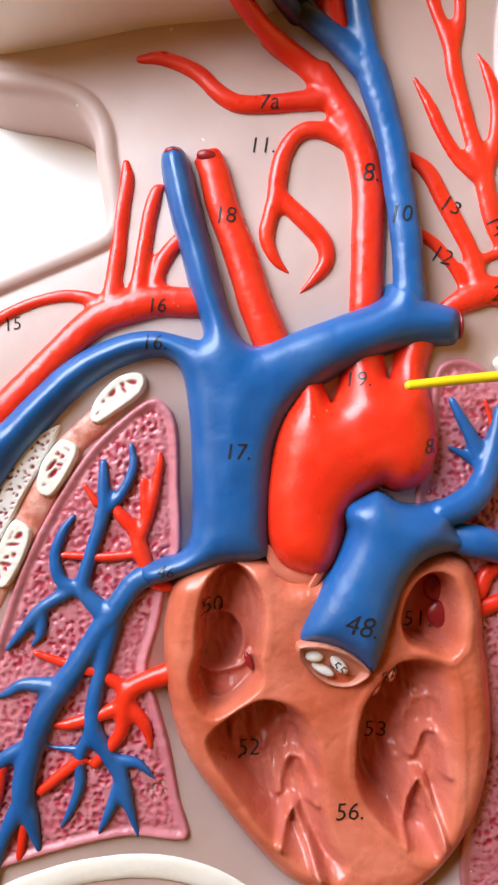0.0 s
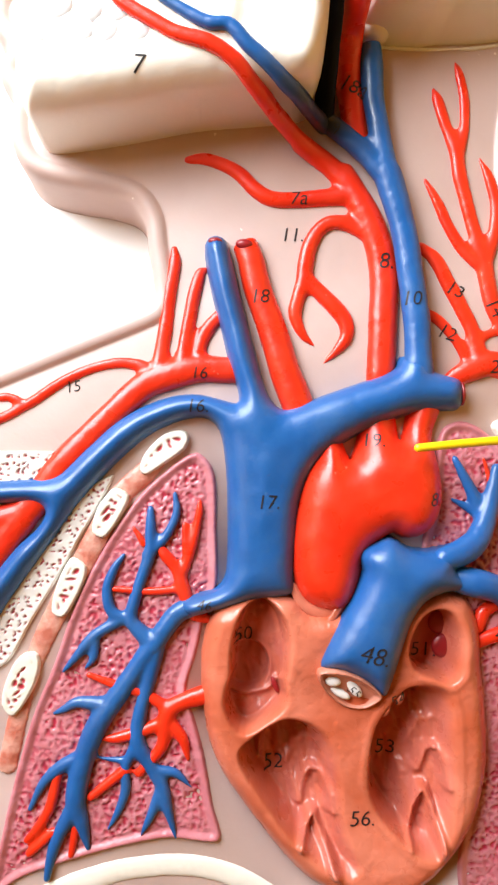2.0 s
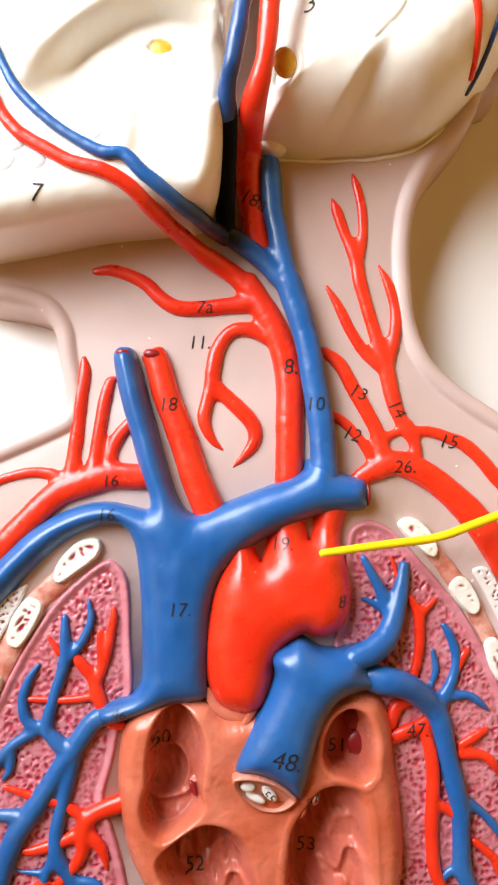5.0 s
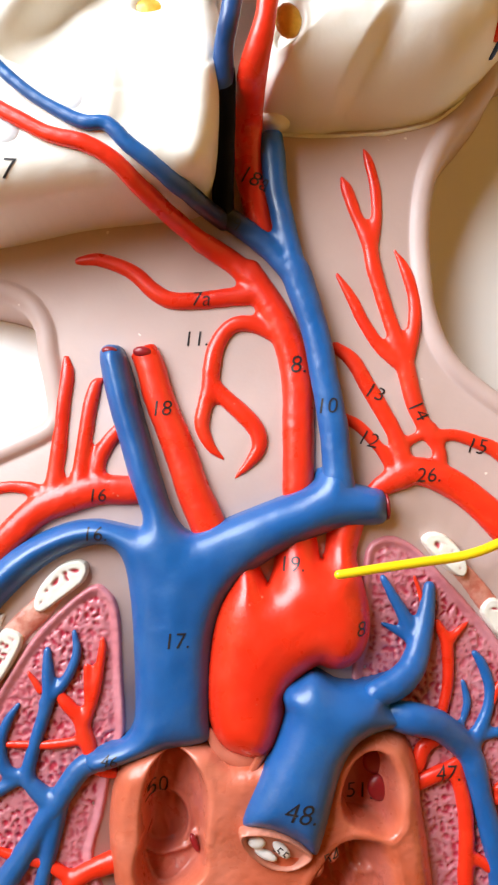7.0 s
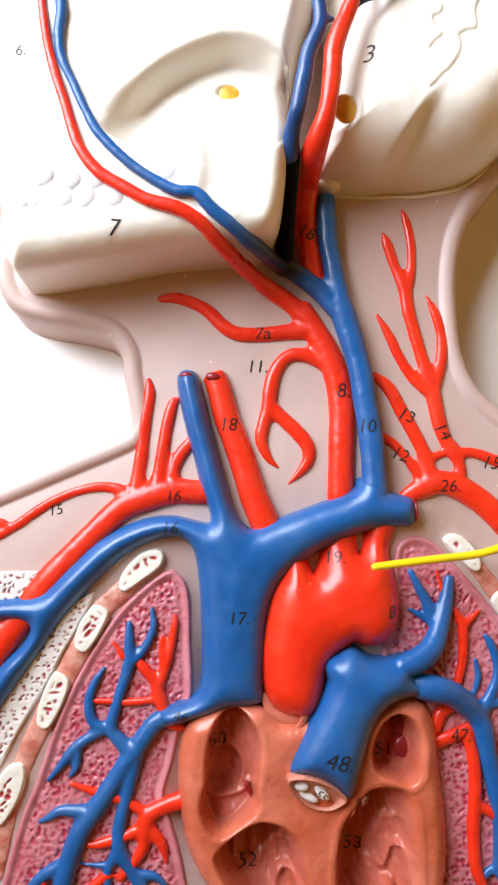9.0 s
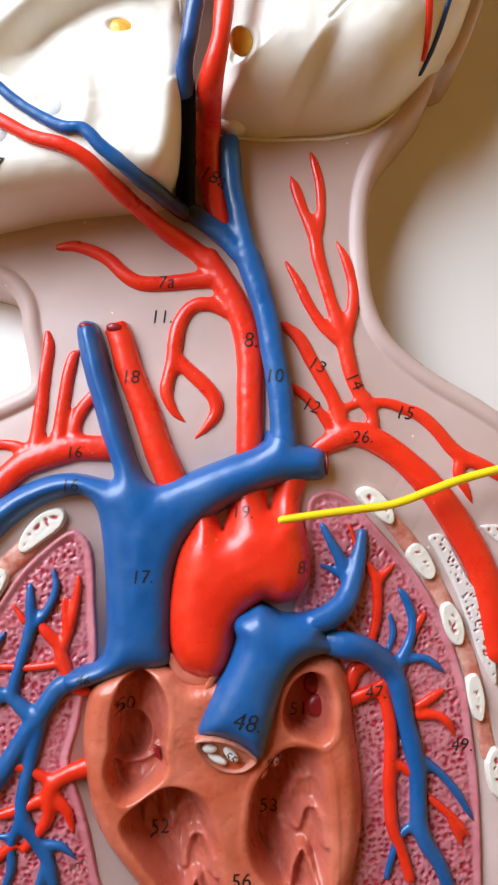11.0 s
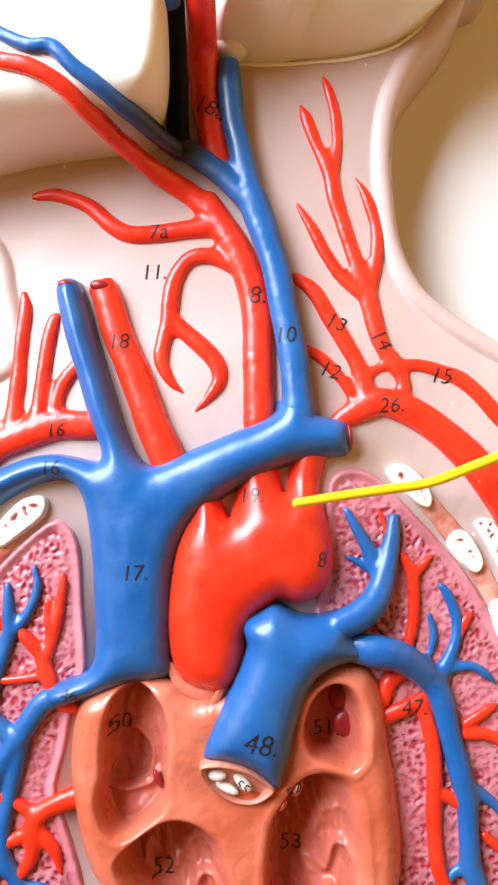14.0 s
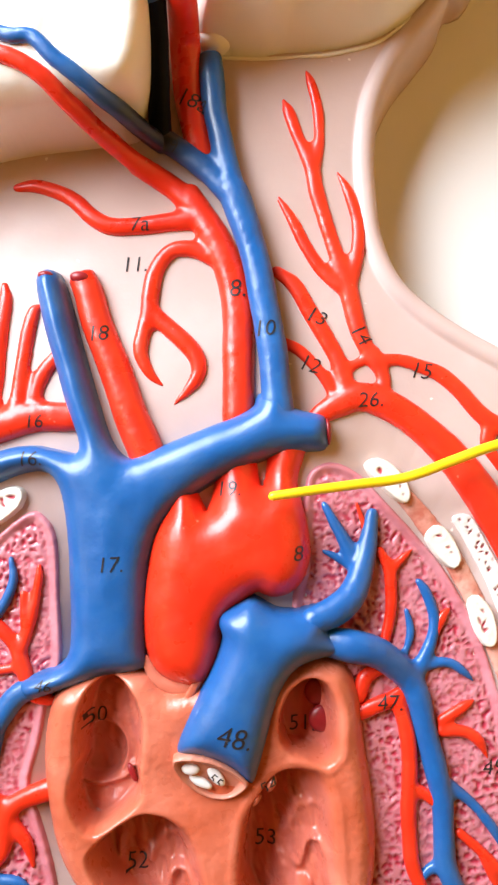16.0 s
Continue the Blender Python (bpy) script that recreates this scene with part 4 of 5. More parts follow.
vessel("lung_vein", [
    [(-31.6, -38.6, 21, 3.85), (-37, -46.8, 21, 3.4), (-42, -54.1, 21, 3.69), (-47.7, -62.9, 21, 3.83), (-51.1, -73.1, 21, 3.68), (-52.4, -81.8, 21, 3.67), (-50.7, -87.5, 21, 2.49), (-49, -94, 21, 0.88)],
    [(-52.4, -82.5, 21, 3.23), (-56.6, -90.5, 21, 2.49), (-58.6, -96.2, 21, 1.9), (-59.7, -102, 21, 1.32)],
    [(-45.6, -56.3, 21, 2.95), (-52.2, -55.7, 21, 1.92), (-55.9, -57.6, 21, 1.33), (-58.8, -58.9, 21, 0.59)],
    [(-50.5, -69.5, 21, 2.65), (-57, -73.1, 21, 2.21), (-61.3, -77.5, 21, 1.76), (-64.5, -84, 21, 1.03)],
    [(-32.6, -40.1, 21, 3.56), (-37.2, -35.8, 21, 2.67), (-38.7, -32.8, 21, 2.37), (-36.6, -24.7, 21, 2.08), (-33.8, -15.8, 21, 2.23), (-33.7, -9.9, 21, 1.94), (-33.8, -4.2, 21, 1.19)],
    [(-34.6, -16.6, 21, 2.08), (-29.5, -11.3, 21, 1.79), (-26.9, -5.3, 21, 1.64), (-27.4, -0.1, 21, 0.9)],
    [(-38.2, -33.9, 21, 2.08), (-43.6, -31.9, 21, 2.08), (-45.1, -26.3, 21, 1.93), (-43.4, -20.4, 21, 1.63), (-40.8, -16.6, 21, 0.89)],
    [(-40.9, -33.6, 21, 2.08), (-48.2, -38.1, 21, 2.07), (-52.5, -43.2, 21, 1.63), (-56.5, -47.8, 21, 0.59)],
    [(-47.9, -38.4, 21, 1.63), (-48.4, -43.9, 21, 1.48), (-50.7, -46.9, 21, 0.59)],
    [(-31.6, -40.1, 21, 3.26), (-33.9, -51.1, 21, 2.51), (-36, -59.9, 21, 2.66), (-36.1, -66.4, 21, 2.95), (-32.8, -72.2, 21, 2.5), (-29.7, -77.3, 21, 2.5), (-28.2, -83.1, 21, 1.91), (-25.8, -91, 21, 0.59)],
    [(-30, -78, 21, 1.91), (-32.5, -85.3, 21, 1.62), (-35.1, -90.6, 21, 0.44)],
    [(-32.5, -73.2, 21, 2.06), (-26.1, -74.1, 21, 1.62), (-21.8, -77.8, 21, 0.37)],
    [(-36.6, -66.4, 21, 2.21), (-39.4, -73, 21, 1.77), (-39.3, -78.8, 21, 1.77), (-41.3, -84.6, 21, 1.32), (-43.9, -89.2, 21, 0.44)],
    [(-39, -71, 21, 1.47), (-46, -70.4, 21, 0.59)],
], BLUE, model, "blue branching lung vein", 0.95, voxel=0.34, size=0.76)
vessel("black_vein", [[(11.2, 99.6, 24.5, 2.7), (11.2, 104.5, 27, 2.7), (11.6, 111.8, 30.5, 2.7), (12.0, 119.7, 35.5, 2.7), (12.3, 127, 41, 2.5)]], BLACK, model, "black vein behind the jaw", 1.0)

AORTA = (
    [(10.6, 10.8), (8.5, 7.1), (6.6, 1.9), (5.1, -6.2), (4.3, -15), (5, -22.3), (7.8, -27.2), (13, -29.7), (16.7, -30), (19.7, -27.9), (21.4, -22.4), (22.7, -16.5), (25.3, -12.7), (29, -9.9), (31.2, -9.1), (33.8, -10.4), (37.9, -9.9), (41.4, -6.7), (43.2, -0.9), (42.8, 5), (41.6, 10.8)]
    + [(40.8, 16.3), (42.7, 22.3), (43.7, 27.5), (36.3, 27.4), (34.8, 21.5), (34, 16.6), (32.6, 14.6), (31.7, 15.9), (31.3, 19.9), (30.2, 27.3), (22, 27.2), (22.1, 19.1), (21.5, 13.7), (19.7, 9.3), (18.2, 10.7), (16.7, 14.9), (15.4, 21.2), (8.8, 21.1), (10.6, 15.2)]
)
aorta_y = [(23.7, 7.3)][0][1], [(23.6, 19.1)][0][1]


def aorta_height(P, d):
    return 20.5 - 1.0 * smooth01(P[:, 1], *aorta_y) + round_top(d, 9.5) * (1 - 0.35 * smooth01(P[:, 1], *aorta_y)) + 0.2 * fbm(P, 0.15, 16.0) + 0.07 * fbm(P, 0.5, 56.0, 2)


relief("aorta", AORTA, aorta_height, 0.36, RED, model, "glossy red aorta arch with three branches", z_edge=17.0, soften=20, wall=0.6, grow=0.9)
vessel("carotid_artery", [
    [(27.4, 31.5, 19.8, 4.09), (27.9, 39.1, 19.8, 4.25), (28.2, 48.2, 19.8, 4.26), (28.4, 57.4, 19.8, 4.26), (27.1, 66.6, 19.8, 4.12), (24.4, 74.3, 19.8, 4.12), (20.6, 81.2, 19.8, 3.82), (17.4, 87.3, 19.8, 3.21)],
    [(20.5, 81.6, 20, 3.05), (12.9, 80.8, 20, 2.59), (5.3, 80.1, 20, 2.44), (-2.4, 80.3, 20, 2.44), (-7, 83, 20, 2.29), (-10.8, 86.8, 20, 2.14), (-15.4, 89.5, 20, 1.98), (-20.8, 91.1, 20, 1.83), (-25.4, 90.8, 20, 1.22)],
    [(19, 84.2, 20, 3.36), (13.4, 89.4, 20, 3.06), (8.6, 92.4, 21.5, 2.91), (5, 94, 23.5, 2.74)],
    on_bone([(8.6, 92.4, 21.5, 2.87), (4.6, 94.2, 24, 2.67), (0.4, 96.4, 29, 2.5), (-3.6, 98.4, 36, 2.4), (-7.6, 100.9, 42, 2.35), (-12.3, 104.9, 43, 2.14), (-18.3, 108.1, 43.5, 2.05), (-25.7, 110.2, 44.5, 1.96), (-31.7, 113.4, 45, 1.95), (-39.2, 118.1, 45, 1.8), (-43.7, 123.7, 45, 1.73), (-46.1, 129.7, 45, 1.66), (-48.4, 137.4, 45, 1.58), (-50.9, 145.1, 45, 1.51), (-52.9, 152.9, 45, 1.36), (-54.2, 160.8, 45, 1.29), (-55.5, 171.8, 45, 1.29)]),
    [(24.5, 70.4, 20, 2.29), (17.6, 73.7, 20, 2.29), (12.2, 73.3, 20, 2.13), (8.5, 68.6, 20, 2.28), (7, 61.7, 20, 2.43), (6.7, 58.6, 20, 2.43), (5.3, 54, 20, 2.13), (4.4, 48.6, 20, 1.97), (6.5, 43.3, 20, 1.36), (9.5, 40.3, 20, 0.45)],
    [(6.7, 58.9, 20, 2.43), (10.1, 55.6, 20, 2.28), (15.5, 50.3, 20, 2.43), (18.1, 46.5, 20, 2.28), (18.2, 42.7, 20, 1.97), (15.6, 38.9, 20, 1.36), (11.9, 35.3, 20, 0.38)],
], RED, model, "red painted neck artery with thin branches", 0.85, voxel=0.38, fillet=0.8, size=0.93)
vessel("deep_artery", [[(24.2, 89.5, 19.8, 1.5), (22.4, 93.5, 20, 2.6), (20.4, 98.5, 20.8, 3.2), (18.8, 106, 21.8, 3.5), (17.8, 113.3, 22.4, 3.7), (17.8, 123.3, 27, 3.7), (18.8, 126.4, 42, 3.41), (21.5, 134.4, 48, 2.41), (22.6, 143.2, 49, 2.56), (23.4, 151, 49, 2.57), (26.5, 159, 49, 2.27), (28.9, 165.4, 49, 2.13), (30.8, 173.4, 49, 1.98)]], RED, model, "red artery rising behind the jaw", 0.9)
vessel("carotid_stump", [[(6.2, 21.7, 20.5, 4.37), (4.4, 26.5, 20.5, 4.37), (2, 32.5, 20.5, 4.22), (-1.9, 44.6, 20.5, 3.93), (-5.8, 55.2, 20.5, 3.78), (-8.2, 64.3, 20.5, 3.64), (-9.6, 67.7, 20.5, 3.34)]], RED, model, "red artery with a cut dark end", 0.9, blunt=True)
vessel("face_vein", [on_bone([(11.2, 98.6, 24.5, 2.9), (8.6, 98.9, 28, 2.8), (6.2, 99.4, 33, 2.7), (3.8, 100.2, 37.5, 2.69), (0.6, 101.6, 41, 2.6), (-3.2, 103.8, 42, 2.4), (-8.9, 107.8, 43, 2.13), (-13.5, 112.2, 44, 1.97), (-17.9, 112.5, 45, 1.96), (-23.9, 115.4, 45, 1.81), (-31.5, 120.7, 45, 1.66), (-39, 128.3, 45, 1.66), (-42.9, 135.2, 45, 1.51), (-46, 142.1, 45, 1.51), (-49.1, 149.1, 45, 1.67), (-49.9, 156.2, 45, 1.82), (-49.3, 162.5, 45, 1.98), (-50.5, 172, 45, 1.68)])], BLUE_TO_BLACK, model, "thin blue vein across the jaw", 0.9, voxel=0.34, size=0.84)
vessel("temple_vein", [[(11.8, 124.8, 40, 2.66), (12.4, 130.3, 45, 2.29), (13.6, 134.2, 48, 2.26), (15.1, 141.4, 49, 2.25), (16.6, 149.3, 49, 2.11), (19.7, 157.2, 49, 1.97), (19.1, 165.1, 49, 1.97), (18.3, 174.5, 49, 1.98)], [(18.9, 155.6, 49, 1.36), (21.5, 158, 49, 1.06), (23, 158.2, 49, 0.76)], [(27.5, 161.3, 48, 1.07), (31.4, 164.3, 48, 0.92), (36, 166.3, 48, 1.07), (43, 171.4, 48, 1.07)]], NAVY, model, "dark blue vein over the skull", 0.9, voxel=0.36)
def on_cranium(path, lift=0.3):
    """A vessel's path laid on the rounded skull."""
    line = spline(path, 2.0)
    d, _ = inside(line[:, :2], CRANIUM_LINE)
    line[:, 2] = cranium_height(line[:, :2], np.maximum(d, 0)) + lift
    return [tuple(map(float, p)) for p in line]


vessel("scalp_artery", [on_cranium([(68.5, 171, 45, 0.8), (70.6, 164.4, 45, 0.9), (74.6, 155.2, 45, 1.1), (76.6, 148, 45, 1.1), (77.4, 142, 45, 1.0), (77.6, 138.6, 45, 0.9)]), on_cranium([(73.2, 171, 45, 0.9), (74, 164, 45, 1.1), (75, 159, 45, 1.1), (74.8, 155.2, 45, 1.1)])], RED, model, "thin red scalp artery", 0.9, voxel=0.3)
vessel("scalp_vein", [on_cranium([(86, 166, 45, 0.9), (84.6, 157, 45, 0.9), (82.6, 149, 45, 0.9), (80.4, 142, 45, 0.9), (78, 137, 45, 0.8)])], NAVY, model, "thin dark blue scalp vein", 0.9, voxel=0.3)
vessel("subclavian_artery", [
    [(-12, 33.3, 20, 3.93), (-21.4, 33.5, 20, 4.23), (-30.4, 31.4, 20, 4.38), (-36.4, 28.7, 20, 4.22), (-43.7, 22.1, 20, 4.06), (-51.1, 14.5, 20, 4.21), (-56.9, 8.4, 20, 4.5), (-62.7, 0.9, 20, 4.49), (-70, -8.9, 20, 4.9), (-77.1, -19.4, 20, 4.9), (-86, -32, 20, 4.7)],
    [(-60.5, 3.5, 20, 4.4), (-68, -5.6, 20, 4.6), (-80, -8.6, 20, 4.4), (-99, -10, 20, 4.2)],
    [(-32.2, 32.1, 20, 3.32), (-31.7, 38.2, 20, 2.42), (-30.6, 45.8, 20, 2.19), (-29.6, 55, 20, 2.12), (-28.4, 62.6, 20, 1.97), (-28.7, 66.4, 20, 1.06)],
    [(-26.2, 33.4, 20, 3.32), (-25.4, 39.8, 20, 2.27), (-24.2, 47.4, 20, 2.12), (-22.8, 55.1, 20, 2.12), (-21.4, 59.7, 20, 1.82), (-20.3, 60.6, 20, 1.06)],
    [(-21.1, 34.1, 20, 2.72), (-21.2, 39.9, 20, 2.12), (-19.3, 44.4, 20, 2.27), (-15.6, 48.8, 20, 1.97)],
    [(-34.2, 32.1, 20, 2.72), (-38, 34.5, 20, 1.96), (-44, 35, 20, 1.66), (-51.5, 33.1, 20, 1.51), (-58.9, 29.5, 20, 1.66), (-66.3, 24.4, 20, 1.65), (-75.2, 19.5, 20, 1.6), (-92, 11.5, 20, 1.5)],
    [(-68.5, 23.3, 20, 1.4), (-71.6, 25, 20, 1.5), (-76, 25.2, 20, 1.4), (-90, 22, 20, 1.3)],
], RED, model, "red shoulder artery with side branches", 0.75, voxel=0.38, fillet=0.45, size=0.9)
vessel("subclavian_artery", [
    [(44.3, 29.6, 20, 1.98), (47.7, 32.1, 20, 2.91), (52.5, 34.5, 20, 3.71), (57.2, 35.9, 20, 3.98), (63.8, 33.6, 20, 4.11), (70.2, 29.2, 20, 4.11), (77.9, 21.6, 20, 4.5), (84.1, 13, 20, 4.89), (88.9, 4.7, 20, 5), (93, -4.3, 20, 4.86), (95.1, -14.8, 20, 4.58), (96.3, -26.4, 20, 4.29)],
    [(52.1, 34, 20, 1.99), (50, 38.7, 20, 1.72), (46.9, 43.5, 20, 1.73), (43, 47.7, 20, 1.73), (39.4, 49.7, 20, 1.6)],
    [(54.3, 35.9, 20, 3.18), (52.8, 43.4, 20, 2.39), (49.8, 50.2, 20, 2.4), (46, 57.1, 20, 2.4), (42.3, 64, 20, 2.27), (38.1, 67.5, 20, 1.74)],
    [(62.5, 35.7, 20, 2.26), (63, 40.4, 20, 2), (61, 46.5, 20, 2.1)],
    [(55.1, 43.3, 20, 1.46), (58.2, 44.6, 20, 1.46), (61, 45.8, 20, 1.6)],
    [(61.8, 43.2, 20, 2.1), (59.6, 47.1, 20, 2.3), (57.3, 53.2, 20, 2.6), (55.5, 62.4, 20, 2.74)],
    [(55.2, 62.4, 20, 2.59), (49.7, 66.9, 20, 1.98), (45.8, 73.1, 20, 1.83), (42.7, 79.9, 20, 1.68), (39.3, 85.9, 20, 0.76)],
    [(55.1, 64, 20, 2.44), (51.5, 76.2, 20, 2.14), (48.8, 87, 20, 2.3), (47.7, 94, 20, 2.3), (44.9, 100.9, 20, 1.84), (42.6, 107.9, 20, 1.84), (41.5, 110.9, 20, 0.77)],
    [(48.1, 92.4, 20, 1.99), (49.9, 100.3, 20, 1.69), (49.8, 108.8, 20, 1.69), (48.3, 115.8, 20, 1.38), (47.2, 118.8, 20, 0.46)],
    [(55.8, 63.2, 20, 2.29), (58.1, 71.7, 20, 1.99), (58.5, 79.4, 20, 1.84), (56.5, 87.2, 20, 1.53), (53.7, 92.4, 20, 0.46)],
    [(61.6, 44.5, 20, 1.73), (67, 44.6, 20, 1.73), (72.3, 42.8, 20, 2), (76.9, 40.7, 20, 2.27), (81.4, 36.5, 20, 2.27), (85.1, 31.7, 20, 2.4), (88.3, 28.9, 20, 2.53), (92.9, 26.7, 20, 2.4), (98.1, 23.9, 20, 2.26), (104.6, 19.7, 20, 1.99)],
    [(88.3, 28.9, 20, 2.26), (87.3, 23.6, 20, 2.12), (89.1, 19.5, 20, 1.59), (91.5, 13.9, 20, 0.2)],
], RED, model, "red shoulder artery with side branches", 0.75, voxel=0.38, fillet=0.45, size=0.9)
vessel("lung_artery", [
    [(-18.7, -33.1, 21, 1.93), (-22.4, -31.6, 21, 2.38), (-24.8, -25.3, 21, 2.68), (-26.6, -20.2, 21, 2.23), (-29.7, -16.5, 21, 2.08), (-31.7, -13.6, 21, 1.34)],
    [(-25.6, -22.4, 21, 2.23), (-22.7, -14.2, 21, 1.79), (-20.9, -5.3, 21, 1.49), (-20.7, -2, 21, 0.9)], [(-24, -16.4, 21, 1.79), (-24.6, -8.3, 21, 1.19)],
    [(-24.5, -25.3, 21, 1.64), (-33.6, -26.2, 21, 1.49), (-43.3, -25.7, 21, 1.19)], [(-35.4, -13.6, 21, 1.49), (-38.4, -9.2, 21, 0.74)],
], RED, model, "thin red lung artery", 0.9, voxel=0.34, size=0.74)
vessel("lung_artery", [
    [(-18.4, -53.2, 21, 2.96), (-25, -55.4, 21, 2.51), (-28.2, -57.6, 21, 2.66), (-29.2, -61.3, 21, 2.36), (-29.9, -67.1, 21, 1.92), (-35.7, -74.1, 21, 1.47)],
    [(-27.9, -59.8, 21, 1.92), (-34.4, -62.8, 21, 1.92), (-41.7, -65, 21, 1.62), (-46.7, -65.2, 21, 0.44)], [(-28.6, -56.9, 21, 1.92), (-34.6, -53.3, 21, 1.63), (-42, -51.2, 21, 1.48), (-49.7, -48.5, 21, 0.89)],
    [(-28.6, -59.8, 21, 1.77), (-24.4, -64.9, 21, 1.77), (-22.8, -70.7, 21, 0.59)], [(-39.4, -73.3, 21, 1.77), (-48.5, -80.6, 21, 1.32)],
], RED, model, "thin red lung artery", 0.9, voxel=0.34, size=0.88)
vessel("lung_artery", [[(-57.4, -74.6, 21, 1.47), (-59.2, -83.3, 21, 1.61), (-62.5, -89.1, 21, 1.47), (-65.3, -92.2, 21, 1.03)], [(-58.1, -89.8, 21, 1.32), (-64.5, -95.5, 21, 1.32)]], RED, model, "thin red lung artery", 0.9, voxel=0.34, size=0.88)
vessel("lung_artery", [[(-51.9, -86.1, 21, 1.61), (-53.5, -95.9, 21, 1.03)]], RED, model, "thin red lung artery", 0.9, voxel=0.34, size=0.88)
vessel("lung_artery", [
    [(53.7, -38.3, 21.2, 2.04), (59, -36.2, 21.2, 2.17), (63.1, -34.9, 21.2, 1.66)], [(62.6, -35.9, 21.2, 2.04), (64.4, -42.5, 21.2, 2.17), (64.7, -49.9, 21.2, 2.16), (64, -59.7, 21.2, 2.15), (63.9, -67, 21.2, 2.14), (64.4, -73.1, 21.2, 2.14), (66.4, -78.7, 21.2, 1.88), (68.6, -86.6, 21.2, 1.75)],
    [(65.1, -55.1, 21.2, 1.39), (70.6, -58.8, 21.2, 1.77)], [(61.6, -34.8, 21.2, 1.66), (64.2, -33.7, 21.2, 1.28), (66.6, -36.9, 21.2, 0.89)],
], RED, model, "thick red lung artery", 0.9, voxel=0.34, size=0.88)
vessel("lung_artery", [[(53.7, -34.6, 21, 1.92), (55.4, -30.2, 21, 2.18), (58.7, -28.5, 21, 1.79)]], RED, model, "short red lung artery", 0.9, voxel=0.34, size=0.88)
vessel("lung_artery", [[(72.7, -40.6, 21, 1.41), (78.3, -37.5, 21, 1.28), (80.3, -36.3, 21, 0.51)], [(72.6, -43.1, 21, 1.66), (78, -43.4, 21, 1.53), (81.1, -45.7, 21, 1.53), (83, -49.8, 21, 0.38)]], RED, model, "thin red lung artery", 0.9, voxel=0.34, size=0.88)
vessel("lung_artery", [[(75.4, -65.9, 21, 1.26), (80.3, -70.4, 21, 1.52), (83.9, -74.2, 21, 1.39), (85.6, -76.3, 21, 0.5)], [(80.5, -71, 21, 1.39), (82.5, -75.9, 21, 1.26), (83.9, -79.3, 21, 0.5)]], RED, model, "thin red lung artery", 0.9, voxel=0.34, size=0.88)
vessel("lung_artery", [[(59.8, -24.1, 21, 1.28), (61.9, -16, 21, 1.68), (62.3, -9.6, 21, 1.68), (62, -5.1, 21, 1.68), (60, -1.1, 21, 1.3)], [(62.4, -5.7, 21, 1.43), (65.8, -2.6, 21, 1.04), (68, -0.8, 21, 0.39)]], RED, model, "thin red lung artery", 0.9, voxel=0.34, size=0.88)
vessel("lung_artery", [[(55.1, 10.3, 21, 0.52), (56.4, 6.1, 21, 0.78), (57.8, 0.9, 21, 1.04)]], RED, model, "thin red lung artery", 0.9, voxel=0.3)
vessel("lung_artery", [[(72, -20.8, 21, 1.16), (73.9, -17.1, 21, 1.16), (75.6, -15.2, 21, 0.52)]], RED, model, "thin red lung artery", 0.9, voxel=0.3)

# cut ends
for p, size, ang in (([(-17.2, 67.0)], (2.0, 1.1), -0.1), ([(-9.5, 66.9)], (2.5, 1.5), -0.15)):
    pebble("cut_end", (*p[0], 24.6 if size[0] < 2.2 else 22.6), size, ang, DARK_RED, model, "dark red cut vessel end", 1.5)
pebble("cut_end", (*[(48.8, 27.5)][0], 22.4), (0.9, 3.3), 0.05, DARK_RED, model, "dark red cut vessel end", 2.6)

# cut mouth of the pulmonary artery with its white flaps
mouth_top, mouth_low = np.array([(19.3, -44.3)][0]), np.array([(18.4, -56.6)][0])


def mouth_height(P, d):
    way = mouth_low - mouth_top
    t = ((P - mouth_top) @ way) / (way @ way)
    return 30.5 - 5.5 * np.clip(t, -0.2, 1.2) - 1.6 * smooth01(d, 1.0, 2.2) + 0.5 * np.exp(-((d - 0.8) / 0.5) ** 2)


mouth = relief("artery_mouth", [(10.5, -44.2), (15, -43.6), (20, -44.7), (24.4, -47.2), (27.9, -50.8), (26.8, -53.1), (22.9, -55.4), (17.9, -54.9), (13.6, -51.8), (10.7, -47.6)], mouth_height, 0.35, CORAL, model, "coral cut mouth of the artery", z_edge=20.0, wall=0.7)
for p, size, ang in (([(14.6, -47.3)], (2.1, 1.25), -0.1), ([(16.6, -50.6)], (3.0, 1.1), -0.5), ([(20.2, -49.3)], (2.7, 1.3), -0.85)):
    at = np.array(p)
    pebble("valve_flap", (*p[0], float(mouth_height(at, np.array([3.0]))[0]) + 0.5), size, ang, WHITE, mouth, "white valve flap", 0.9)
for path in ([(9.5, -47.7, 25, 1.16), (9.8, -42.2, 25, 1.16), (12.4, -36.2, 25, 1.16), (15.8, -29.9, 25, 1.17), (19.4, -23.8, 24, 1.17), (22.1, -17.8, 23, 1.03)], [(4.3, -23.8, 23.4, 1.18), (7, -28.5, 23.4, 1.62), (11.7, -30.9, 23.4, 1.76), (16.7, -30.4, 23.4, 1.76), (20.2, -27.3, 23.4, 1.32)]):
    vessel("sac_edge", [path], HEART, heart, "", 0.7, 0.35)
for p, size, ang in (([(32.4, -52.5)], (1.2, 2.0), -0.5), ([(28.9, -55.9)], (0.9, 1.8), -0.6)):
    pebble("valve_flap", (*p[0], 23.8), size, ang, HEART, heart, "pale valve flap", 1.5)


# ---- the pointer ----
pointer = tagged(new("pointer"), "thin bright yellow plastic rod resting across the model", "pointer")
verts, faces = [], []
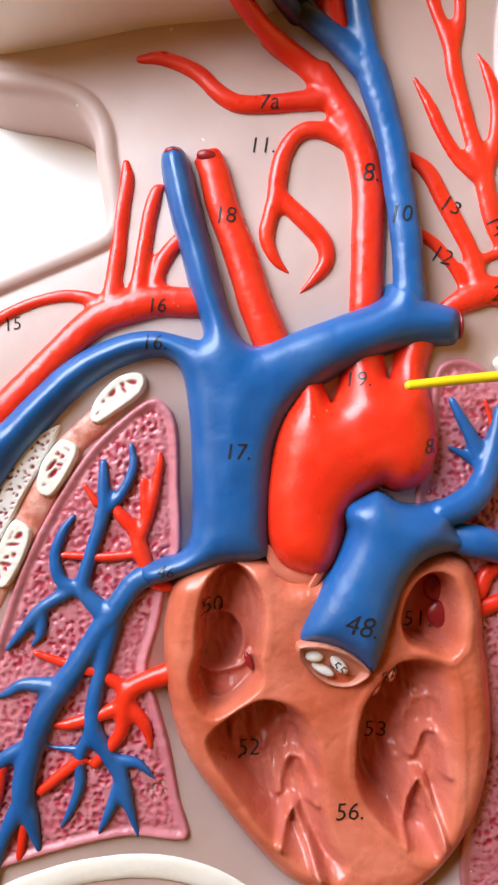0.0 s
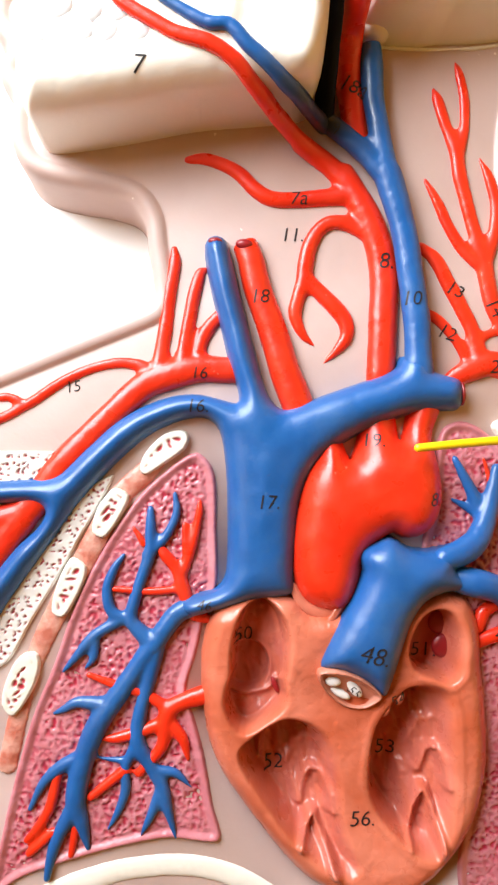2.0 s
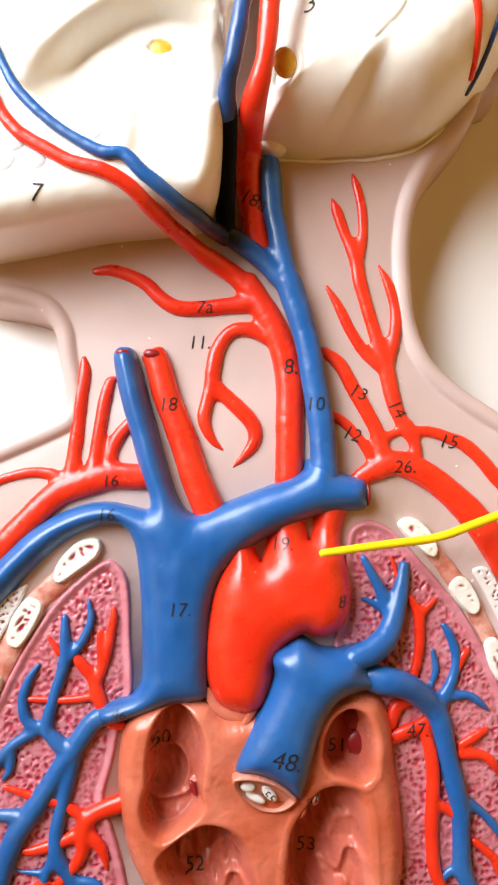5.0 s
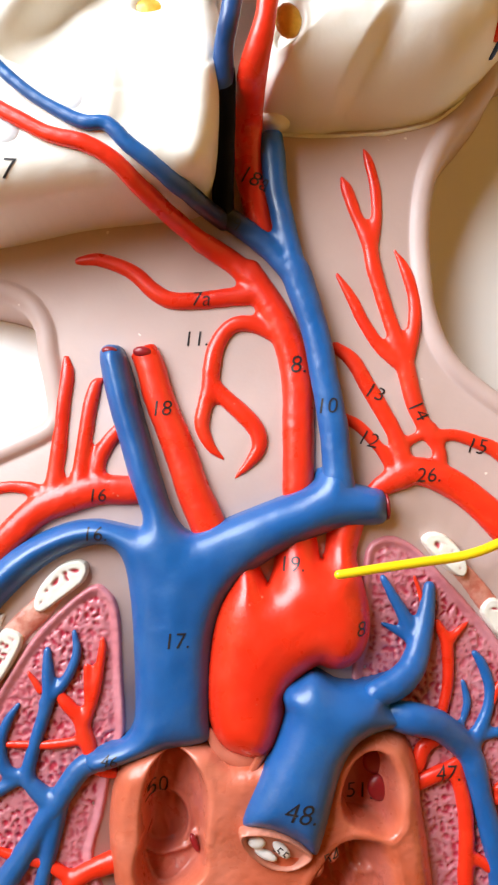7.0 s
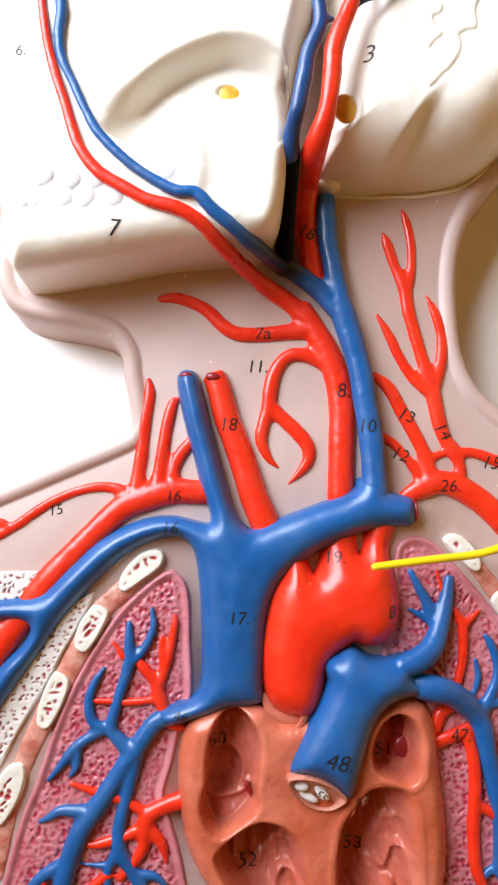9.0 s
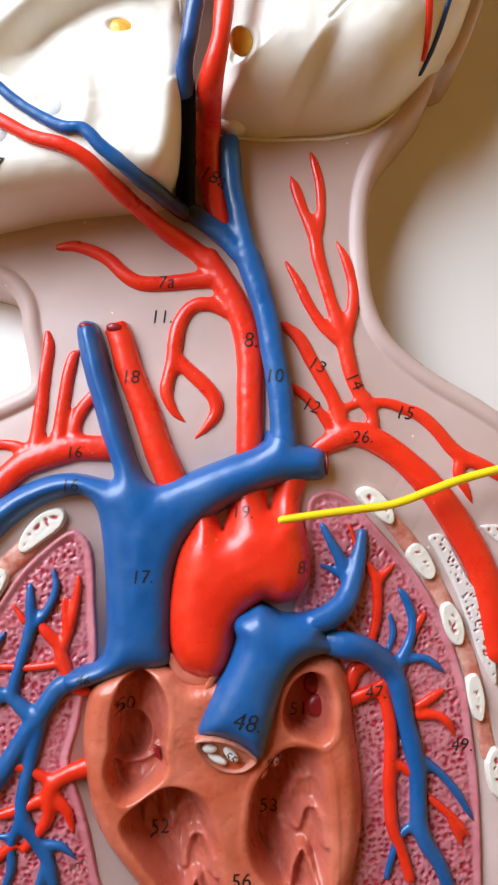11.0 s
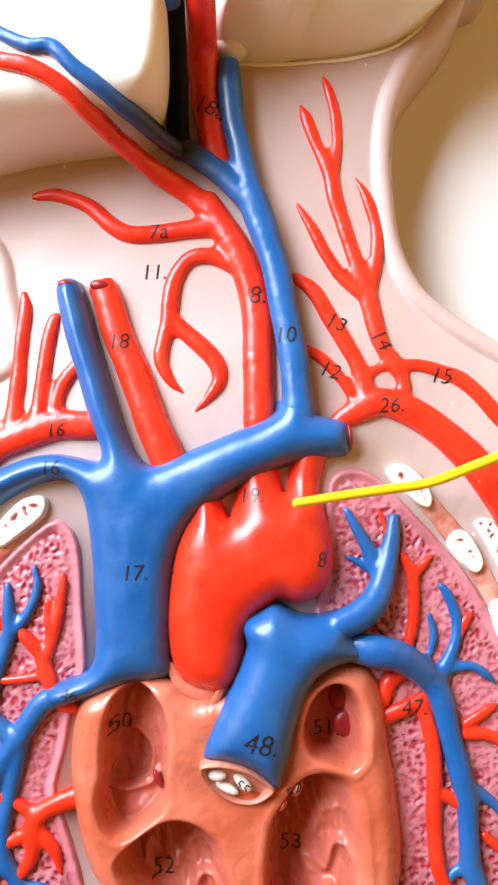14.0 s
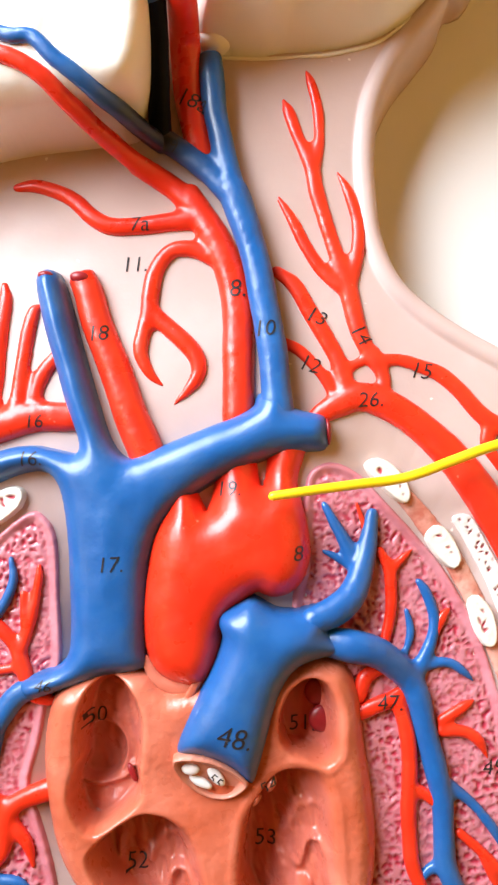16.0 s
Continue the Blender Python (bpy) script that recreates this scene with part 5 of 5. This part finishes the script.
tube(verts, faces, [(35, 12.7, 32.5, 1.07), (44.7, 13.8, 32, 1.13), (54.9, 14.8, 31, 1.14), (62.8, 15.5, 30, 1.15), (68.6, 16.8, 30, 1.15), (75.9, 19.3, 29.5, 1.22), (86.7, 22.7, 29, 1.22), (102.1, 26, 29, 1.22), (128.2, 30.1, 29, 1.23), (167, 32.7, 29, 1.23)], 1.0, 20, 1.5, False, 0.02)
mesh_object("rod", [(x * MM, y * MM, z * MM) for x, y, z in verts], faces, YELLOW, pointer)

# ---- numbers written with a pen, draped on the model ----
bpy.context.view_layer.update()
deps = bpy.context.evaluated_depsgraph_get()
pointer_parts = set(o.name for o in pointer.children)


def mark(text, place, size=4.4, turn=0.0, lean=0.15):
    """Pen writing of that height (mm) laid on whatever lies under it."""
    cu = bpy.data.curves.new("number", "FONT")
    cu.body, cu.size, cu.shear, cu.align_x, cu.align_y, cu.resolution_u, cu.offset = text, size * 1.27, lean, "CENTER", "CENTER", 3, -0.008 * size
    tmp = new("number", cu)
    me = bpy.data.meshes.new_from_object(tmp.evaluated_get(bpy.context.evaluated_depsgraph_get()))
    bpy.data.objects.remove(tmp)
    bm = bmesh.new()
    bm.from_mesh(me)
    bmesh.ops.triangulate(bm, faces=bm.faces[:])
    for _ in range(3):
        long = [e for e in bm.edges if e.calc_length() > 0.5]
        if long:
            bmesh.ops.subdivide_edges(bm, edges=long, cuts=1)
    bmesh.ops.triangulate(bm, faces=bm.faces[:])
    c, s = math.cos(radians(turn)), math.sin(radians(turn))
    for v in bm.verts:
        x, y = place[0] + v.co.x * c - v.co.y * s, place[1] + v.co.x * s + v.co.y * c
        eye = Vector((x * MM, y * MM, 0.2))
        z = None
        for _ in range(4):
            hit, at, _, _, ob, _ = scene.ray_cast(deps, eye, (0, 0, -1))
            if not hit:
                break
            if ob.name not in pointer_parts:
                z = at.z
                break
            eye = at - Vector((0, 0, 0.0002))
        v.co = Vector((x * MM, y * MM, (z if z is not None else PLATE * MM) + 0.00012))
    part("number", bm, INK, model, "number written in black pen" if text == "7" else "")


for text, place, size, turn in (
    ("7", [(-35.2, 102.9)][0], 5.0, -4), ("7a", [(4.9, 80)][0], 4.2, 0), ("11.", [(3.3, 70.3)][0], 4.2, 0), ("8.", [(28.4, 62.7)][0], 4.8, 0),
    ("18", [(-5.4, 52.7)][0], 4.2, 0), ("10", [(34.4, 51.9)][0], 4.2, 0), ("13", [(47.2, 55.7)][0], 4.2, -25), ("14", [(57.8, 51)][0], 4.2, -60),
    ("12", [(45.2, 44.1)][0], 4.2, -20), ("26.", [(59.3, 34.7)][0], 4.0, 0), ("16", [(-21.3, 32.2)][0], 3.6, 0), ("16.", [(-21.4, 23.1)][0], 4.0, 0),
    ("15", [(-55.6, 28.3)][0], 3.4, 10), ("17.", [(-2.5, -1.8)][0], 4.0, 0), ("46.", [(-18.4, -29)][0], 3.2, -5), ("48.", [(24.6, -39.8)][0], 5.2, -12),
    ("50", [(-8.9, -38.3)][0], 4.2, 5), ("51.", [(40.3, -42.1)][0], 4.2, 5), ("52", [(-0.3, -73.7)][0], 4.4, 5), ("53", [(30.6, -69.7)][0], 4.4, 5),
    ("56.", [(22.6, -83.1)][0], 4.4, 2), ("47.", [(60.5, -36.1)][0], 4.0, 0), ("49.", [(84.6, -51.9)][0], 4.0, 0), ("18a", [(18.9, 108.9)][0], 4.4, -25),
    ("9", [(14.2, 96.9)][0], 3.6, 0), ("19.", [(24.8, 14.6)][0], 4.0, 0), ("3", [(33.4, 152)][0], 5.6, -5), ("4", [(79.8, 160.5)][0], 4.4, -15), ("6.", [(-60.3, 151.4)][0], 3.4, 0),
    ("15", [(72, 41.5)][0], 4.2, -8), ("54", [(31.8, -52.8)][0], 3.4, 20), ("55", [(19.9, -50)][0], 2.6, -40), ("8", [(40.3, -0.7)][0], 4.0, 0),
):
    mark(text, place, size, turn)
